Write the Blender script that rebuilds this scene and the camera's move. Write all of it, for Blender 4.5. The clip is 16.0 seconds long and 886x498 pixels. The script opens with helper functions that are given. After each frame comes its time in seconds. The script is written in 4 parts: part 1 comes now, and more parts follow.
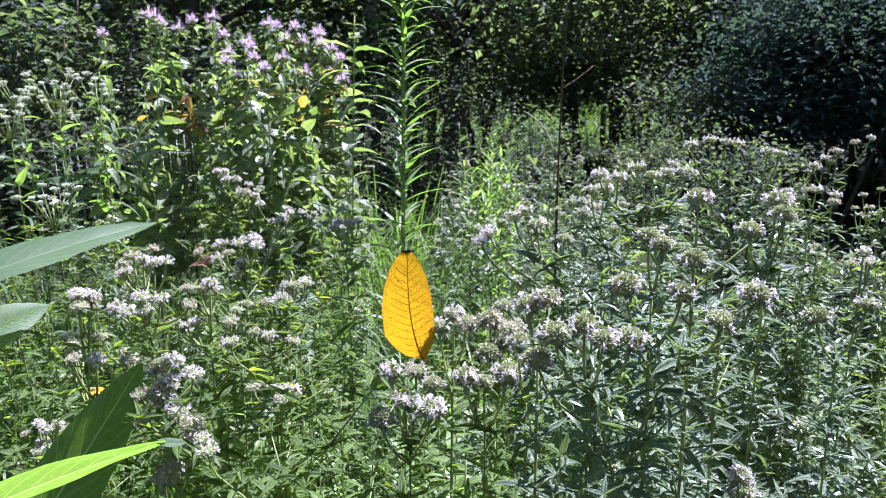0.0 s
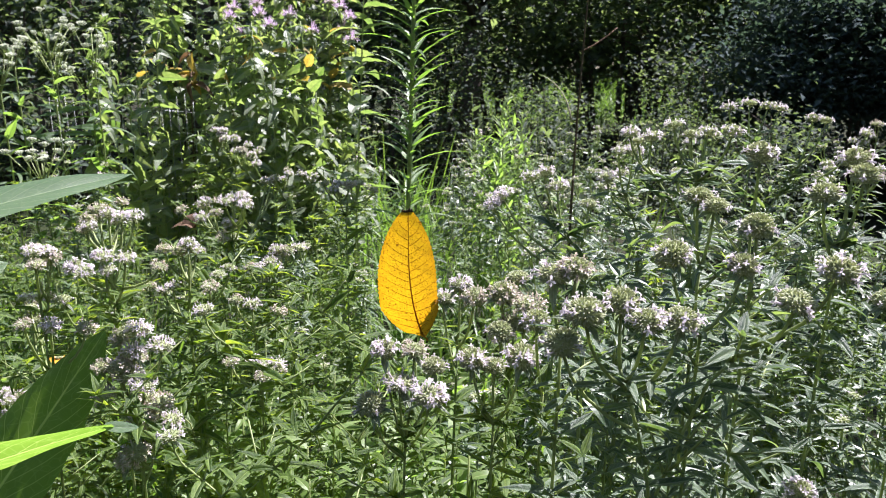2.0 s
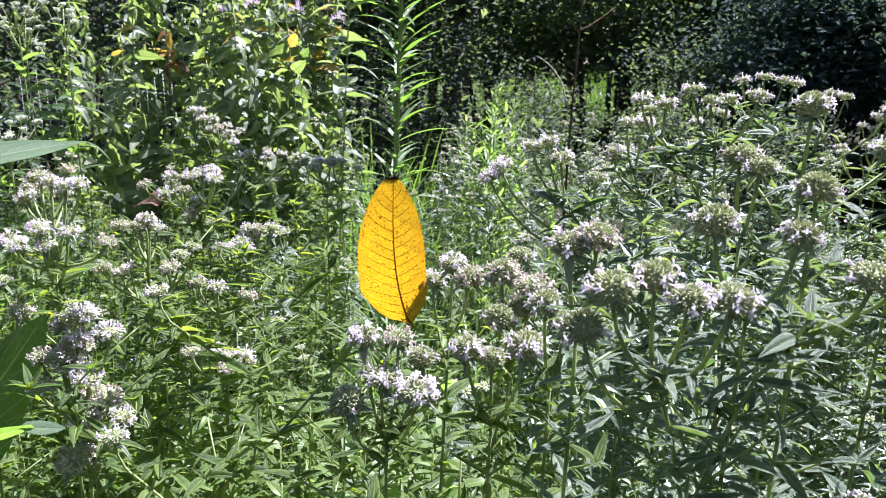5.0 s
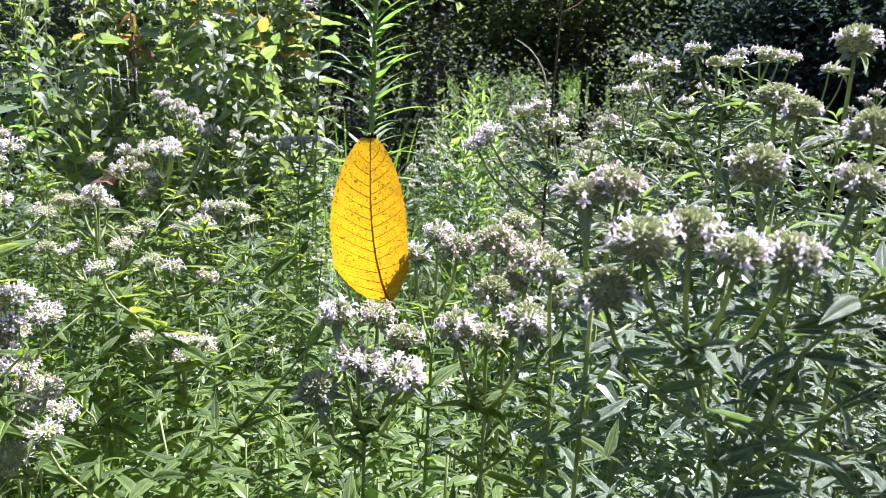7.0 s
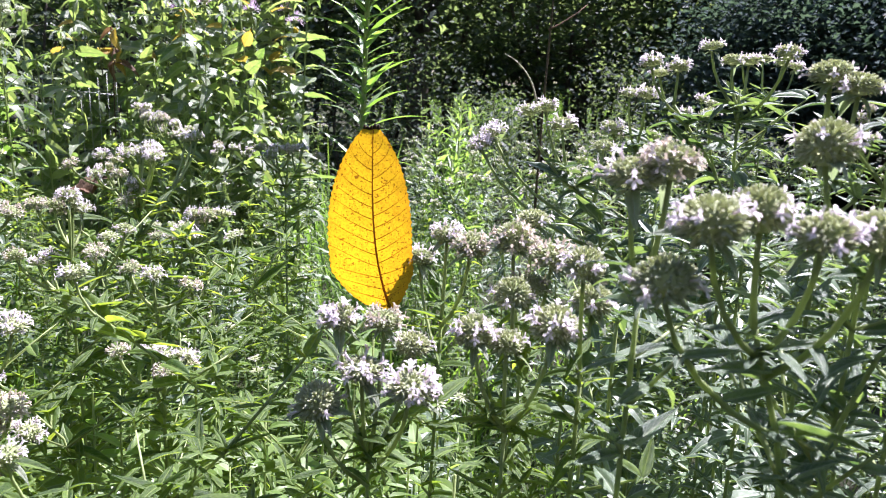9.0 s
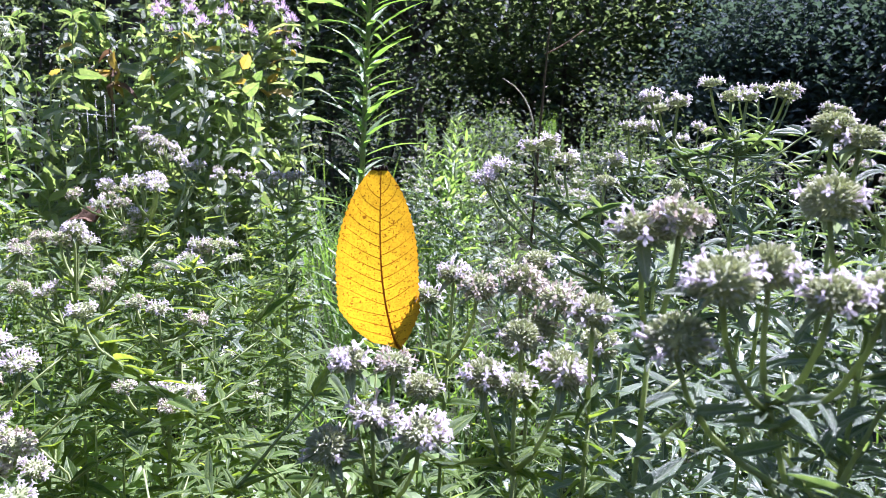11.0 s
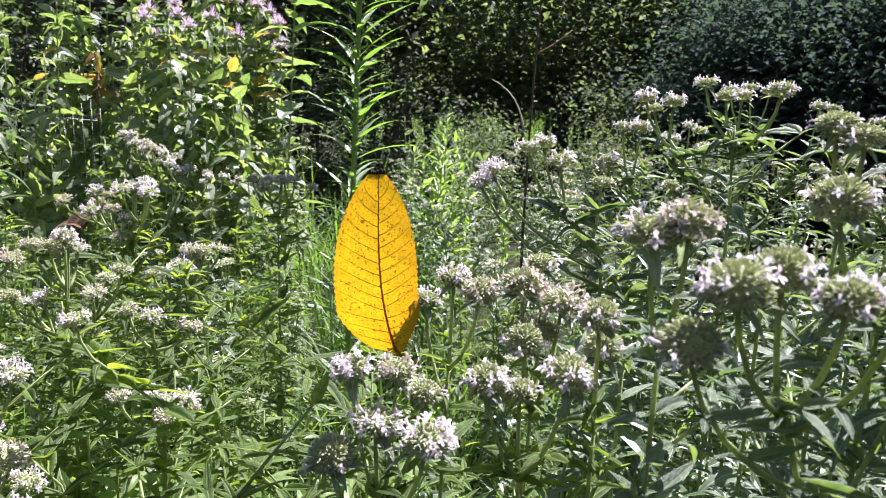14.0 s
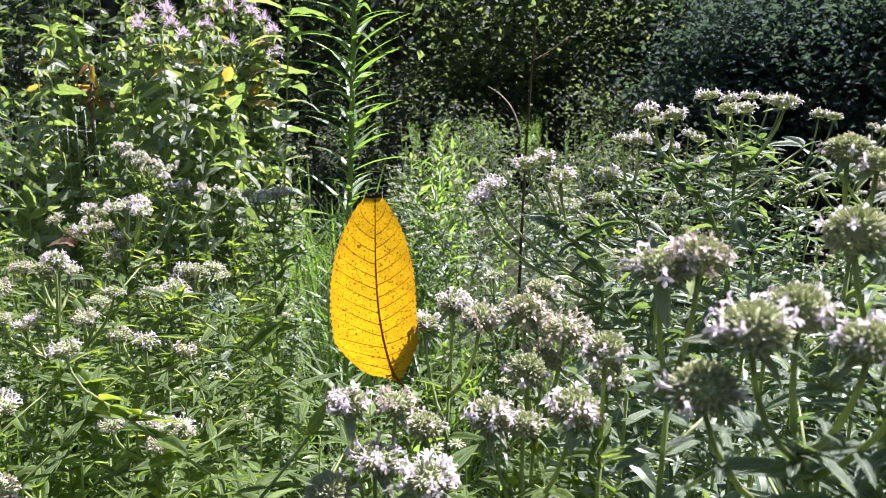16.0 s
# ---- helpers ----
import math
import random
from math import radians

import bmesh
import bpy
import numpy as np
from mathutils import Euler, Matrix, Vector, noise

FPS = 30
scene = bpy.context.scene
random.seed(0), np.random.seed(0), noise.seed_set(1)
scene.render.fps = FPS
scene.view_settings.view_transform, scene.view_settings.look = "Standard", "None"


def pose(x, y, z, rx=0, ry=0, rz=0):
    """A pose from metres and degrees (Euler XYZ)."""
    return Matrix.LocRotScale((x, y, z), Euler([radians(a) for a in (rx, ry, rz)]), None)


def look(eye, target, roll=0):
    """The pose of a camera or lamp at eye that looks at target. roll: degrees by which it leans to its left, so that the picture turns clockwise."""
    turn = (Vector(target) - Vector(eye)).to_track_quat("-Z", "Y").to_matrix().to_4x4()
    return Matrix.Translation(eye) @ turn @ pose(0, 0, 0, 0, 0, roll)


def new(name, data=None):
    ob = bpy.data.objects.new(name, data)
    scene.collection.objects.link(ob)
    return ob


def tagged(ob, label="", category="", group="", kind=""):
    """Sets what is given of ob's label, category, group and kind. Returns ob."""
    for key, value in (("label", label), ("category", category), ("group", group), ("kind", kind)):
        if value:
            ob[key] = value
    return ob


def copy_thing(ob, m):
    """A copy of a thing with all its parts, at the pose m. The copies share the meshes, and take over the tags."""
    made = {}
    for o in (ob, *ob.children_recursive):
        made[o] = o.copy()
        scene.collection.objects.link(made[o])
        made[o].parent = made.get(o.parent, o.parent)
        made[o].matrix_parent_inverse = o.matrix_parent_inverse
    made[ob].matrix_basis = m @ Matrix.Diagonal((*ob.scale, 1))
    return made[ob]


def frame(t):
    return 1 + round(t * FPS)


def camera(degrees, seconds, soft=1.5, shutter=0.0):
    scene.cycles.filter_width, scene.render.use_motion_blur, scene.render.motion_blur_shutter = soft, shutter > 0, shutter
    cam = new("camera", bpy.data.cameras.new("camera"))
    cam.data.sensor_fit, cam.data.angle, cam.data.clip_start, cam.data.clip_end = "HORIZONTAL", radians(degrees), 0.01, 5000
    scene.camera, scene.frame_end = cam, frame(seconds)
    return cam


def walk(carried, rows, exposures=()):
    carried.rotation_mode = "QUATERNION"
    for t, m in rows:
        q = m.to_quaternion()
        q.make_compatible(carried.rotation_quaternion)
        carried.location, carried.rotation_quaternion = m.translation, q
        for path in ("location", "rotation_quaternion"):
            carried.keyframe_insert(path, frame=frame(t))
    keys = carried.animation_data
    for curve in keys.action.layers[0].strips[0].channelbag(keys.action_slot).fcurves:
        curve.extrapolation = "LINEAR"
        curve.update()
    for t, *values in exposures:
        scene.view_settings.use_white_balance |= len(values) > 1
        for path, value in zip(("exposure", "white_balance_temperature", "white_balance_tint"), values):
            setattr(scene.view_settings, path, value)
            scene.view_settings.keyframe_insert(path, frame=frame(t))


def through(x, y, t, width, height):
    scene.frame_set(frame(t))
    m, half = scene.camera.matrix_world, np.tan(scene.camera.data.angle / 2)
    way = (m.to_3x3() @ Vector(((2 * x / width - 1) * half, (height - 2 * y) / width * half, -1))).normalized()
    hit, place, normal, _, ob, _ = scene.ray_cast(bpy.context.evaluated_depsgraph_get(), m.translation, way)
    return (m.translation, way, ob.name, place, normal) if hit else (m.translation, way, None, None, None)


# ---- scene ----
cam = camera(61.0, 16.0, 0.5)
cam.data.dof.use_dof, cam.data.dof.focus_distance, cam.data.dof.aperture_fstop = True, 0.50, 28.0
PATH = [
    (0, (0.005, 0.012, 0.948), (-0.007, 1.968, 0.529), -0.2),
    (0.5, (0.005, 0.038, 0.941), (-0.017, 1.991, 0.51), 0.4),
    (1, (0.006, 0.057, 0.933), (-0.023, 2.006, 0.485), 0.8),
    (1.5, (0.006, 0.076, 0.927), (-0.027, 2.02, 0.458), 1.2),
    (2, (0.006, 0.093, 0.921), (-0.028, 2.033, 0.435), 1.3),
    (2.5, (0.008, 0.106, 0.918), (-0.027, 2.043, 0.422), 1.4),
    (3, (0.008, 0.118, 0.916), (-0.028, 2.054, 0.417), 1.4),
    (3.5, (0.007, 0.128, 0.913), (-0.028, 2.064, 0.415), 1.5),
    (4, (0.005, 0.136, 0.908), (-0.024, 2.073, 0.413), 1.5),
    (4.2, (0.006, 0.14, 0.905), (-0.022, 2.078, 0.411), 1.6),
    (6.3, (-0.001, 0.19, 0.869), (0.053, 2.123, 0.36), 2.5),
    (6.5, (0.0, 0.195, 0.866), (0.057, 2.129, 0.361), 2.5),
    (7, (-0.001, 0.205, 0.862), (0.067, 2.14, 0.363), 2.4),
    (7.5, (-0.004, 0.214, 0.86), (0.074, 2.152, 0.371), 2.4),
    (8, (-0.006, 0.223, 0.857), (0.084, 2.164, 0.383), 2.4),
    (8.5, (-0.009, 0.228, 0.852), (0.094, 2.173, 0.397), 2.6),
    (9, (-0.013, 0.236, 0.843), (0.103, 2.184, 0.405), 2.8),
    (11.5, (-0.02, 0.234, 0.856), (0.112, 2.192, 0.467), 2.8),
    (12, (-0.019, 0.234, 0.856), (0.117, 2.192, 0.469), 2.7),
    (12.5, (-0.02, 0.234, 0.855), (0.123, 2.191, 0.466), 2.7),
    (13, (-0.019, 0.235, 0.854), (0.132, 2.191, 0.463), 2.6),
    (13.5, (-0.02, 0.236, 0.856), (0.136, 2.191, 0.463), 2.5),
    (14, (-0.025, 0.239, 0.855), (0.135, 2.194, 0.465), 2.4),
    (14.5, (-0.032, 0.243, 0.856), (0.131, 2.199, 0.469), 2.3),
    (15, (-0.029, 0.249, 0.858), (0.135, 2.205, 0.473), 2.2),
    (15.5, (-0.026, 0.251, 0.86), (0.14, 2.207, 0.479), 2.0),
    (16, (-0.025, 0.25, 0.863), (0.141, 2.206, 0.483), 1.8),
]
walk(cam, [(t, look(eye, target, roll)) for t, eye, target, roll in PATH],
     [(0, 1.72, 5550, 25), (1, 1.66, 5850, 22), (2, 1.62, 6100, 22), (3.5, 1.74, 5750, 24), (6.5, 1.91, 5750, 26), (7.5, 1.98, 5950, 26), (9, 1.98, 5900, 28), (11.5, 1.96, 5400, 36), (13, 1.87, 5450, 33), (13.8, 1.77, 6100, 24), (16, 1.73, 6150, 23)])

# ---- world, sun, exposure ----
SUN_UP, SUN_TURN = 60.0, 44.0      # degrees above the horizon; degrees to the right of +y
world = bpy.data.worlds.new("sky")
scene.world = world
world.use_nodes = True
wn = world.node_tree.nodes
wn.clear()
sky = wn.new("ShaderNodeTexSky")
sky.sky_type, sky.sun_disc = "NISHITA", False
sky.sun_elevation, sky.sun_rotation = radians(SUN_UP), radians(SUN_TURN)
bg = wn.new("ShaderNodeBackground")
bg.inputs["Strength"].default_value = 0.052
wo = wn.new("ShaderNodeOutputWorld")
world.node_tree.links.new(sky.outputs[0], bg.inputs[0])
world.node_tree.links.new(bg.outputs[0], wo.inputs[0])
sun = new("sun", bpy.data.lights.new("sun", "SUN"))
sun.data.energy, sun.data.angle, sun.data.color = 5.0, radians(0.5), (1.0, 0.97, 0.92)
sun_way = Vector((math.sin(radians(SUN_TURN)) * math.cos(radians(SUN_UP)), math.cos(radians(SUN_TURN)) * math.cos(radians(SUN_UP)), math.sin(radians(SUN_UP))))
sun.matrix_world = look(sun_way * 30, (0, 0, 0))


# ---- materials ----
class Nodes:
    """A node material under construction."""

    def __init__(self, name):
        self.mat = bpy.data.materials.new(name)
        self.mat.use_nodes = True
        self.t = self.mat.node_tree
        self.t.nodes.clear()
        self.out = self.t.nodes.new("ShaderNodeOutputMaterial")

    def n(self, kind):
        return self.t.nodes.new(kind)

    def link(self, a, b):
        self.t.links.new(a, b)

    def value(self, sock, v):
        if hasattr(v, "is_linked"):
            self.link(v, sock)
        else:
            sock.default_value = v

    def math(self, op, a, b=0.0, clamp=False):
        m = self.n("ShaderNodeMath")
        m.operation, m.use_clamp = op, clamp
        self.value(m.inputs[0], a)
        self.value(m.inputs[1], b)
        return m.outputs[0]

    def mix(self, fac, a, b):
        m = self.n("ShaderNodeMix")
        m.data_type = "RGBA"
        self.value(m.inputs[0], fac)
        self.value(m.inputs[6], a)
        self.value(m.inputs[7], b)
        return m.outputs[2]

    def noise(self, scale, detail=3.0, rough=0.55, coords="Object"):
        c = self.n("ShaderNodeTexCoord")
        x = self.n("ShaderNodeTexNoise")
        x.inputs["Scale"].default_value, x.inputs["Detail"].default_value, x.inputs["Roughness"].default_value = scale, detail, rough
        self.link(c.outputs[coords], x.inputs["Vector"])
        return x.outputs["Fac"]

    def ramp(self, fac, *stops):
        r = self.n("ShaderNodeValToRGB")
        e = r.color_ramp.elements
        while len(e) < len(stops):
            e.new(0.5)
        for el, (p, c) in zip(e, stops):
            el.position, el.color = p, c if len(c) == 4 else (*c, 1)
        self.link(fac, r.inputs[0])
        return r.outputs[0]

    def uv(self):
        u = self.n("ShaderNodeUVMap")
        u.uv_map = "uv"
        sp = self.n("ShaderNodeSeparateXYZ")
        self.link(u.outputs[0], sp.inputs[0])
        return sp.outputs[0], sp.outputs[1]

    def random(self):
        """One number a thing or a piece, and one an island of a joined mesh, added and wrapped."""
        a, b = self.n("ShaderNodeObjectInfo").outputs["Random"], self.n("ShaderNodeNewGeometry").outputs["Random Per Island"]
        return self.math("FRACT", self.math("ADD", a, b))

    def bump(self, height, strength, dist=0.001):
        b = self.n("ShaderNodeBump")
        b.inputs["Strength"].default_value, b.inputs["Distance"].default_value = strength, dist
        self.link(height, b.inputs["Height"])
        return b.outputs[0]

    def surface(self, color, rough=0.5, spec=0.4, normal=None, glow_through=None, amount=0.0):
        p = self.n("ShaderNodeBsdfPrincipled")
        self.value(p.inputs["Base Color"], color)
        self.value(p.inputs["Roughness"], rough)
        p.inputs["Specular IOR Level"].default_value = spec
        if normal:
            self.link(normal, p.inputs["Normal"])
        last = p.outputs[0]
        if amount:
            t = self.n("ShaderNodeBsdfTranslucent")
            self.value(t.inputs[0], glow_through)
            m = self.n("ShaderNodeMixShader")
            m.inputs[0].default_value = amount
            self.link(last, m.inputs[1])
            self.link(t.outputs[0], m.inputs[2])
            last = m.outputs[0]
        self.link(last, self.out.inputs[0])
        return self.mat


def rgb(r, g, b):
    return (r, g, b, 1.0)


def leaf_material(name, dark, light, through_dark, through_light, amount=0.45, rough=0.42, spec=0.5, veins=9.0, rib=0.6, spots=0.0, net=0.0, glow=None):
    """Green leaf: two tones by leaf, mottling, a pale midrib and side veins from the leaf's own grid; without glow also
    a painted pale rim for light on the edges.
    """
    k = Nodes(name)
    r, mottle = k.random(), k.noise(60, 4)
    patch = k.math("SUBTRACT", k.math("MULTIPLY", k.noise(6, 2), 0.9), 0.3)
    tone = k.math("ADD", k.math("ADD", k.math("MULTIPLY", r, 0.55), k.math("MULTIPLY", mottle, 0.3)), patch, True)
    tone = k.math("POWER", tone, 1.6)
    col, thr = k.mix(tone, dark, light), k.mix(tone, through_dark, through_light)
    u, v = k.uv()
    side = k.math("ABSOLUTE", k.math("SUBTRACT", u, 0.5))
    midrib = k.math("LESS_THAN", side, 0.016 if glow else 0.06)
    wave = k.math("FRACT", k.math("SUBTRACT", k.math("MULTIPLY", v, veins), k.math("MULTIPLY", side, veins * 0.5)))
    vein = k.math("LESS_THAN", wave, 0.05 if glow else 0.14)
    line = k.math("MAXIMUM", midrib, k.math("MULTIPLY", vein, 0.8 if glow else 0.4))
    if not glow:
        # Pale rim: light caught by the folded edges, put into the colour.
        line = k.math("MAXIMUM", line, k.math("MULTIPLY", k.math("GREATER_THAN", side, 0.445), 0.45))
    if net:
        vo = k.n("ShaderNodeTexVoronoi")
        vo.feature = "DISTANCE_TO_EDGE"
        vo.inputs["Scale"].default_value = net
        k.link(k.n("ShaderNodeTexCoord").outputs["Object"], vo.inputs["Vector"])
        line = k.math("MAXIMUM", line, k.math("MULTIPLY", k.math("LESS_THAN", vo.outputs["Distance"], 0.03), 0.2))
    col = k.mix(k.math("MULTIPLY", line, rib), col, rgb(light[0] * 1.6 + 0.05, light[1] * 1.4 + 0.05, light[2] * 1.6 + 0.04))
    thr = k.mix(k.math("MULTIPLY", line, 0.7 if glow else 0.4), thr, glow or dark)
    if spots:
        blot = k.math("GREATER_THAN", k.noise(140, 2), 0.72 - spots)
        col, thr = k.mix(k.math("MULTIPLY", blot, 0.7), col, rgb(0.12, 0.07, 0.03)), k.mix(k.math("MULTIPLY", blot, 0.7), thr, rgb(0.1, 0.05, 0.02))
    height = k.math("SUBTRACT", k.math("MULTIPLY", k.noise(300, 2), 0.4), line)
    return k.surface(col, k.math("ADD", rough - 0.1, k.math("MULTIPLY", mottle, 0.25)), spec, k.bump(height, 0.5), thr, amount)


MINT_LEAF = leaf_material("hoary_mint_leaf", rgb(0.013, 0.036, 0.020), rgb(0.145, 0.205, 0.118), rgb(0.05, 0.14, 0.03), rgb(0.44, 0.60, 0.11), 0.32, 0.36, 0.62, rib=1.0, veins=8.0)
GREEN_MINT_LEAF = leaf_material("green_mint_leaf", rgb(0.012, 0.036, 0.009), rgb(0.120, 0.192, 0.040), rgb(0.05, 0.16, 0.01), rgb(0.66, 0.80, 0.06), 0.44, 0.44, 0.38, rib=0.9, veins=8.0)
BRACT = leaf_material("mint_bract", rgb(0.16, 0.20, 0.13), rgb(0.32, 0.36, 0.26), rgb(0.22, 0.30, 0.12), rgb(0.34, 0.42, 0.2), 0.4, 0.5, 0.4, veins=5)
GOLDENROD_LEAF = leaf_material("goldenrod_leaf", rgb(0.07, 0.13, 0.045), rgb(0.16, 0.24, 0.09), rgb(0.20, 0.42, 0.03), rgb(0.38, 0.60, 0.08), 0.45, 0.36, 0.65, veins=3)
YOUNG_LEAF = leaf_material("young_goldenrod_leaf", rgb(0.10, 0.17, 0.04), rgb(0.19, 0.27, 0.09), rgb(0.26, 0.47, 0.05), rgb(0.42, 0.62, 0.11), 0.50, 0.4, 0.5, veins=3)
BALM_LEAF = leaf_material("balm_leaf", rgb(0.040, 0.074, 0.036), rgb(0.28, 0.33, 0.22), rgb(0.12, 0.26, 0.03), rgb(0.62, 0.76, 0.18), 0.44, 0.42, 0.55, spots=0.03)
OLD_LEAF = leaf_material("old_leaf", rgb(0.30, 0.20, 0.04), rgb(0.45, 0.36, 0.10), rgb(0.5, 0.36, 0.04), rgb(0.7, 0.55, 0.08), 0.45, 0.5, 0.3, spots=0.1)
DRY_LEAF = leaf_material("dry_leaf", rgb(0.06, 0.034, 0.02), rgb(0.20, 0.13, 0.08), rgb(0.2, 0.1, 0.04), rgb(0.3, 0.18, 0.08), 0.25, 0.7, 0.2)
BROAD_LEAF = leaf_material("broad_leaf", rgb(0.085, 0.145, 0.07), rgb(0.14, 0.21, 0.115), rgb(0.20, 0.40, 0.03), rgb(0.30, 0.50, 0.06), 0.5, 0.42, 0.6, veins=11, rib=0.6, net=26.0, glow=rgb(0.80, 0.98, 0.30))
BONESET_LEAF = leaf_material("boneset_leaf", rgb(0.06, 0.11, 0.05), rgb(0.12, 0.18, 0.09), rgb(0.22, 0.42, 0.04), rgb(0.42, 0.62, 0.10), 0.5, 0.42, 0.5)
GRASS = leaf_material("grass", rgb(0.06, 0.12, 0.03), rgb(0.13, 0.20, 0.06), rgb(0.15, 0.32, 0.02), rgb(0.32, 0.52, 0.06), 0.45, 0.4, 0.5, veins=1, rib=0.1)
TREE_LEAF = leaf_material("tree_leaf", rgb(0.030, 0.055, 0.042), rgb(0.085, 0.115, 0.085), rgb(0.04, 0.09, 0.025), rgb(0.42, 0.55, 0.15), 0.42, 0.6, 0.3, veins=6)
SHRUB_LEAF = leaf_material("shrub_leaf", rgb(0.055, 0.084, 0.082), rgb(0.085, 0.118, 0.116), rgb(0.07, 0.13, 0.06), rgb(0.14, 0.21, 0.11), 0.3, 0.85, 0.08, veins=6)


def plain(name, a, b, scale=40, rough=0.6, spec=0.3, through=None, amount=0.0, relief=0.4):
    """A surface of two tones with grain at two scales."""
    k = Nodes(name)
    f = k.math("ADD", k.math("MULTIPLY", k.noise(scale, 4), 0.6), k.math("MULTIPLY", k.random(), 0.5), True)
    return k.surface(k.mix(f, a, b), rough, spec, k.bump(k.noise(scale * 8, 2), relief), through or b, amount)


STEM = plain("green_stem", rgb(0.20, 0.26, 0.09), rgb(0.36, 0.41, 0.19), 60, 0.5, 0.4, rgb(0.45, 0.55, 0.18), 0.3)
OLD_STEM = plain("brown_stem", rgb(0.05, 0.036, 0.022), rgb(0.12, 0.085, 0.05), 50, 0.7, 0.2)
PETAL = plain("mint_petal", rgb(0.72, 0.62, 0.69), rgb(0.87, 0.81, 0.83), 300, 0.55, 0.3, rgb(0.85, 0.76, 0.81), 0.4)
FADED = plain("faded_petal", rgb(0.50, 0.42, 0.35), rgb(0.80, 0.72, 0.66), 300, 0.7, 0.2, rgb(0.62, 0.52, 0.42), 0.3)
BALM_PETAL = plain("balm_petal", rgb(0.64, 0.48, 0.66), rgb(0.80, 0.66, 0.80), 200, 0.5, 0.3, rgb(0.80, 0.62, 0.80), 0.35)
WHITE_FLORET = plain("white_floret", rgb(0.50, 0.58, 0.36), rgb(0.78, 0.80, 0.64), 200, 0.6, 0.2, rgb(0.7, 0.72, 0.6), 0.3)
BARK = plain("bark", rgb(0.05, 0.04, 0.032), rgb(0.13, 0.105, 0.085), 14, 0.85, 0.2, relief=1.0)
WIRE = plain("wire", rgb(0.24, 0.25, 0.25), rgb(0.36, 0.36, 0.35), 90, 0.4, 0.5)
PALE = plain("pale_straw", rgb(0.45, 0.42, 0.32), rgb(0.66, 0.62, 0.50), 80, 0.6, 0.3, rgb(0.5, 0.46, 0.35), 0.3)
RIB = plain("leaf_rib", rgb(0.30, 0.40, 0.18), rgb(0.42, 0.50, 0.26), 80, 0.5, 0.4, rgb(0.55, 0.75, 0.20), 0.5)
SILK = plain("silk", rgb(0.3, 0.3, 0.3), rgb(0.4, 0.4, 0.4), 90, 0.6, 0.2)
ORANGE = plain("orange_ray", rgb(0.65, 0.26, 0.02), rgb(0.8, 0.45, 0.03), 90, 0.5, 0.3, rgb(0.9, 0.5, 0.03), 0.4)


def calyx_material():
    """Hoary green cups with paler, slightly pink teeth."""
    k = Nodes("mint_calyx")
    u, v = k.uv()
    r = k.random()
    base = k.mix(r, rgb(0.30, 0.36, 0.17), rgb(0.46, 0.50, 0.29))
    tip = k.mix(r, rgb(0.68, 0.68, 0.55), rgb(0.78, 0.72, 0.66))
    return k.surface(k.mix(k.math("POWER", v, 2.0), base, tip), 0.65, 0.25, k.bump(k.noise(900, 2), 0.4), rgb(0.62, 0.66, 0.38), 0.42)


CALYX = calyx_material()


def yellow_leaf_material():
    k = Nodes("autumn_leaf")
    u, v = k.uv()
    cloud, grain = k.noise(45, 4), k.noise(900, 3)
    fleck = k.math("MAXIMUM", k.math("GREATER_THAN", k.noise(800, 1), k.math("SUBTRACT", 0.70, k.math("MULTIPLY", k.noise(30, 2), 0.09))), k.math("GREATER_THAN", k.noise(170, 2), 0.74))
    side = k.math("MULTIPLY", k.math("ABSOLUTE", k.math("SUBTRACT", u, 0.5)), 2.0)
    rim = k.math("MULTIPLY", k.math("POWER", side, 7.0), 0.5)
    foot = k.math("MULTIPLY", k.math("POWER", k.math("SUBTRACT", 1.0, v), 4.0), 0.5)
    age = k.math("ADD", k.math("ADD", rim, foot), k.math("MULTIPLY", k.math("SUBTRACT", cloud, 0.4), 0.9), True)
    col = k.mix(age, rgb(0.62, 0.42, 0.06), rgb(0.50, 0.24, 0.03))
    thr = k.mix(age, rgb(0.80, 0.49, 0.004), rgb(0.64, 0.27, 0.003))
    thr = k.mix(k.math("MULTIPLY", k.math("GREATER_THAN", grain, 0.53), 0.6), thr, rgb(0.52, 0.24, 0.005))
    dark = k.math("MULTIPLY", fleck, 0.85)
    return k.surface(k.mix(dark, col, rgb(0.12, 0.05, 0.01)), 0.5, 0.35, k.bump(grain, 0.5, 0.0004), k.mix(dark, thr, rgb(0.2, 0.06, 0.005)), 0.72)


YELLOW = yellow_leaf_material()
VEIN = plain("leaf_vein", rgb(0.32, 0.13, 0.015), rgb(0.44, 0.20, 0.03), 200, 0.6, 0.3, rgb(0.62, 0.26, 0.02), 0.5)
CHAR = plain("withered_tip", rgb(0.015, 0.010, 0.008), rgb(0.05, 0.03, 0.02), 300, 0.7, 0.2)


def ground_material():
    k = Nodes("meadow_ground")
    patch, fine = k.noise(0.8, 5), k.noise(45, 5)
    green = k.mix(fine, rgb(0.012, 0.020, 0.007), rgb(0.036, 0.046, 0.016))
    soil = k.mix(fine, rgb(0.014, 0.013, 0.008), rgb(0.036, 0.033, 0.019))
    f = k.ramp(patch, (0.38, (0, 0, 0)), (0.55, (1, 1, 1)))
    return k.surface(k.mix(f, soil, green), 0.9, 0.15, k.bump(fine, 1.0, 0.03))


GROUND = ground_material()


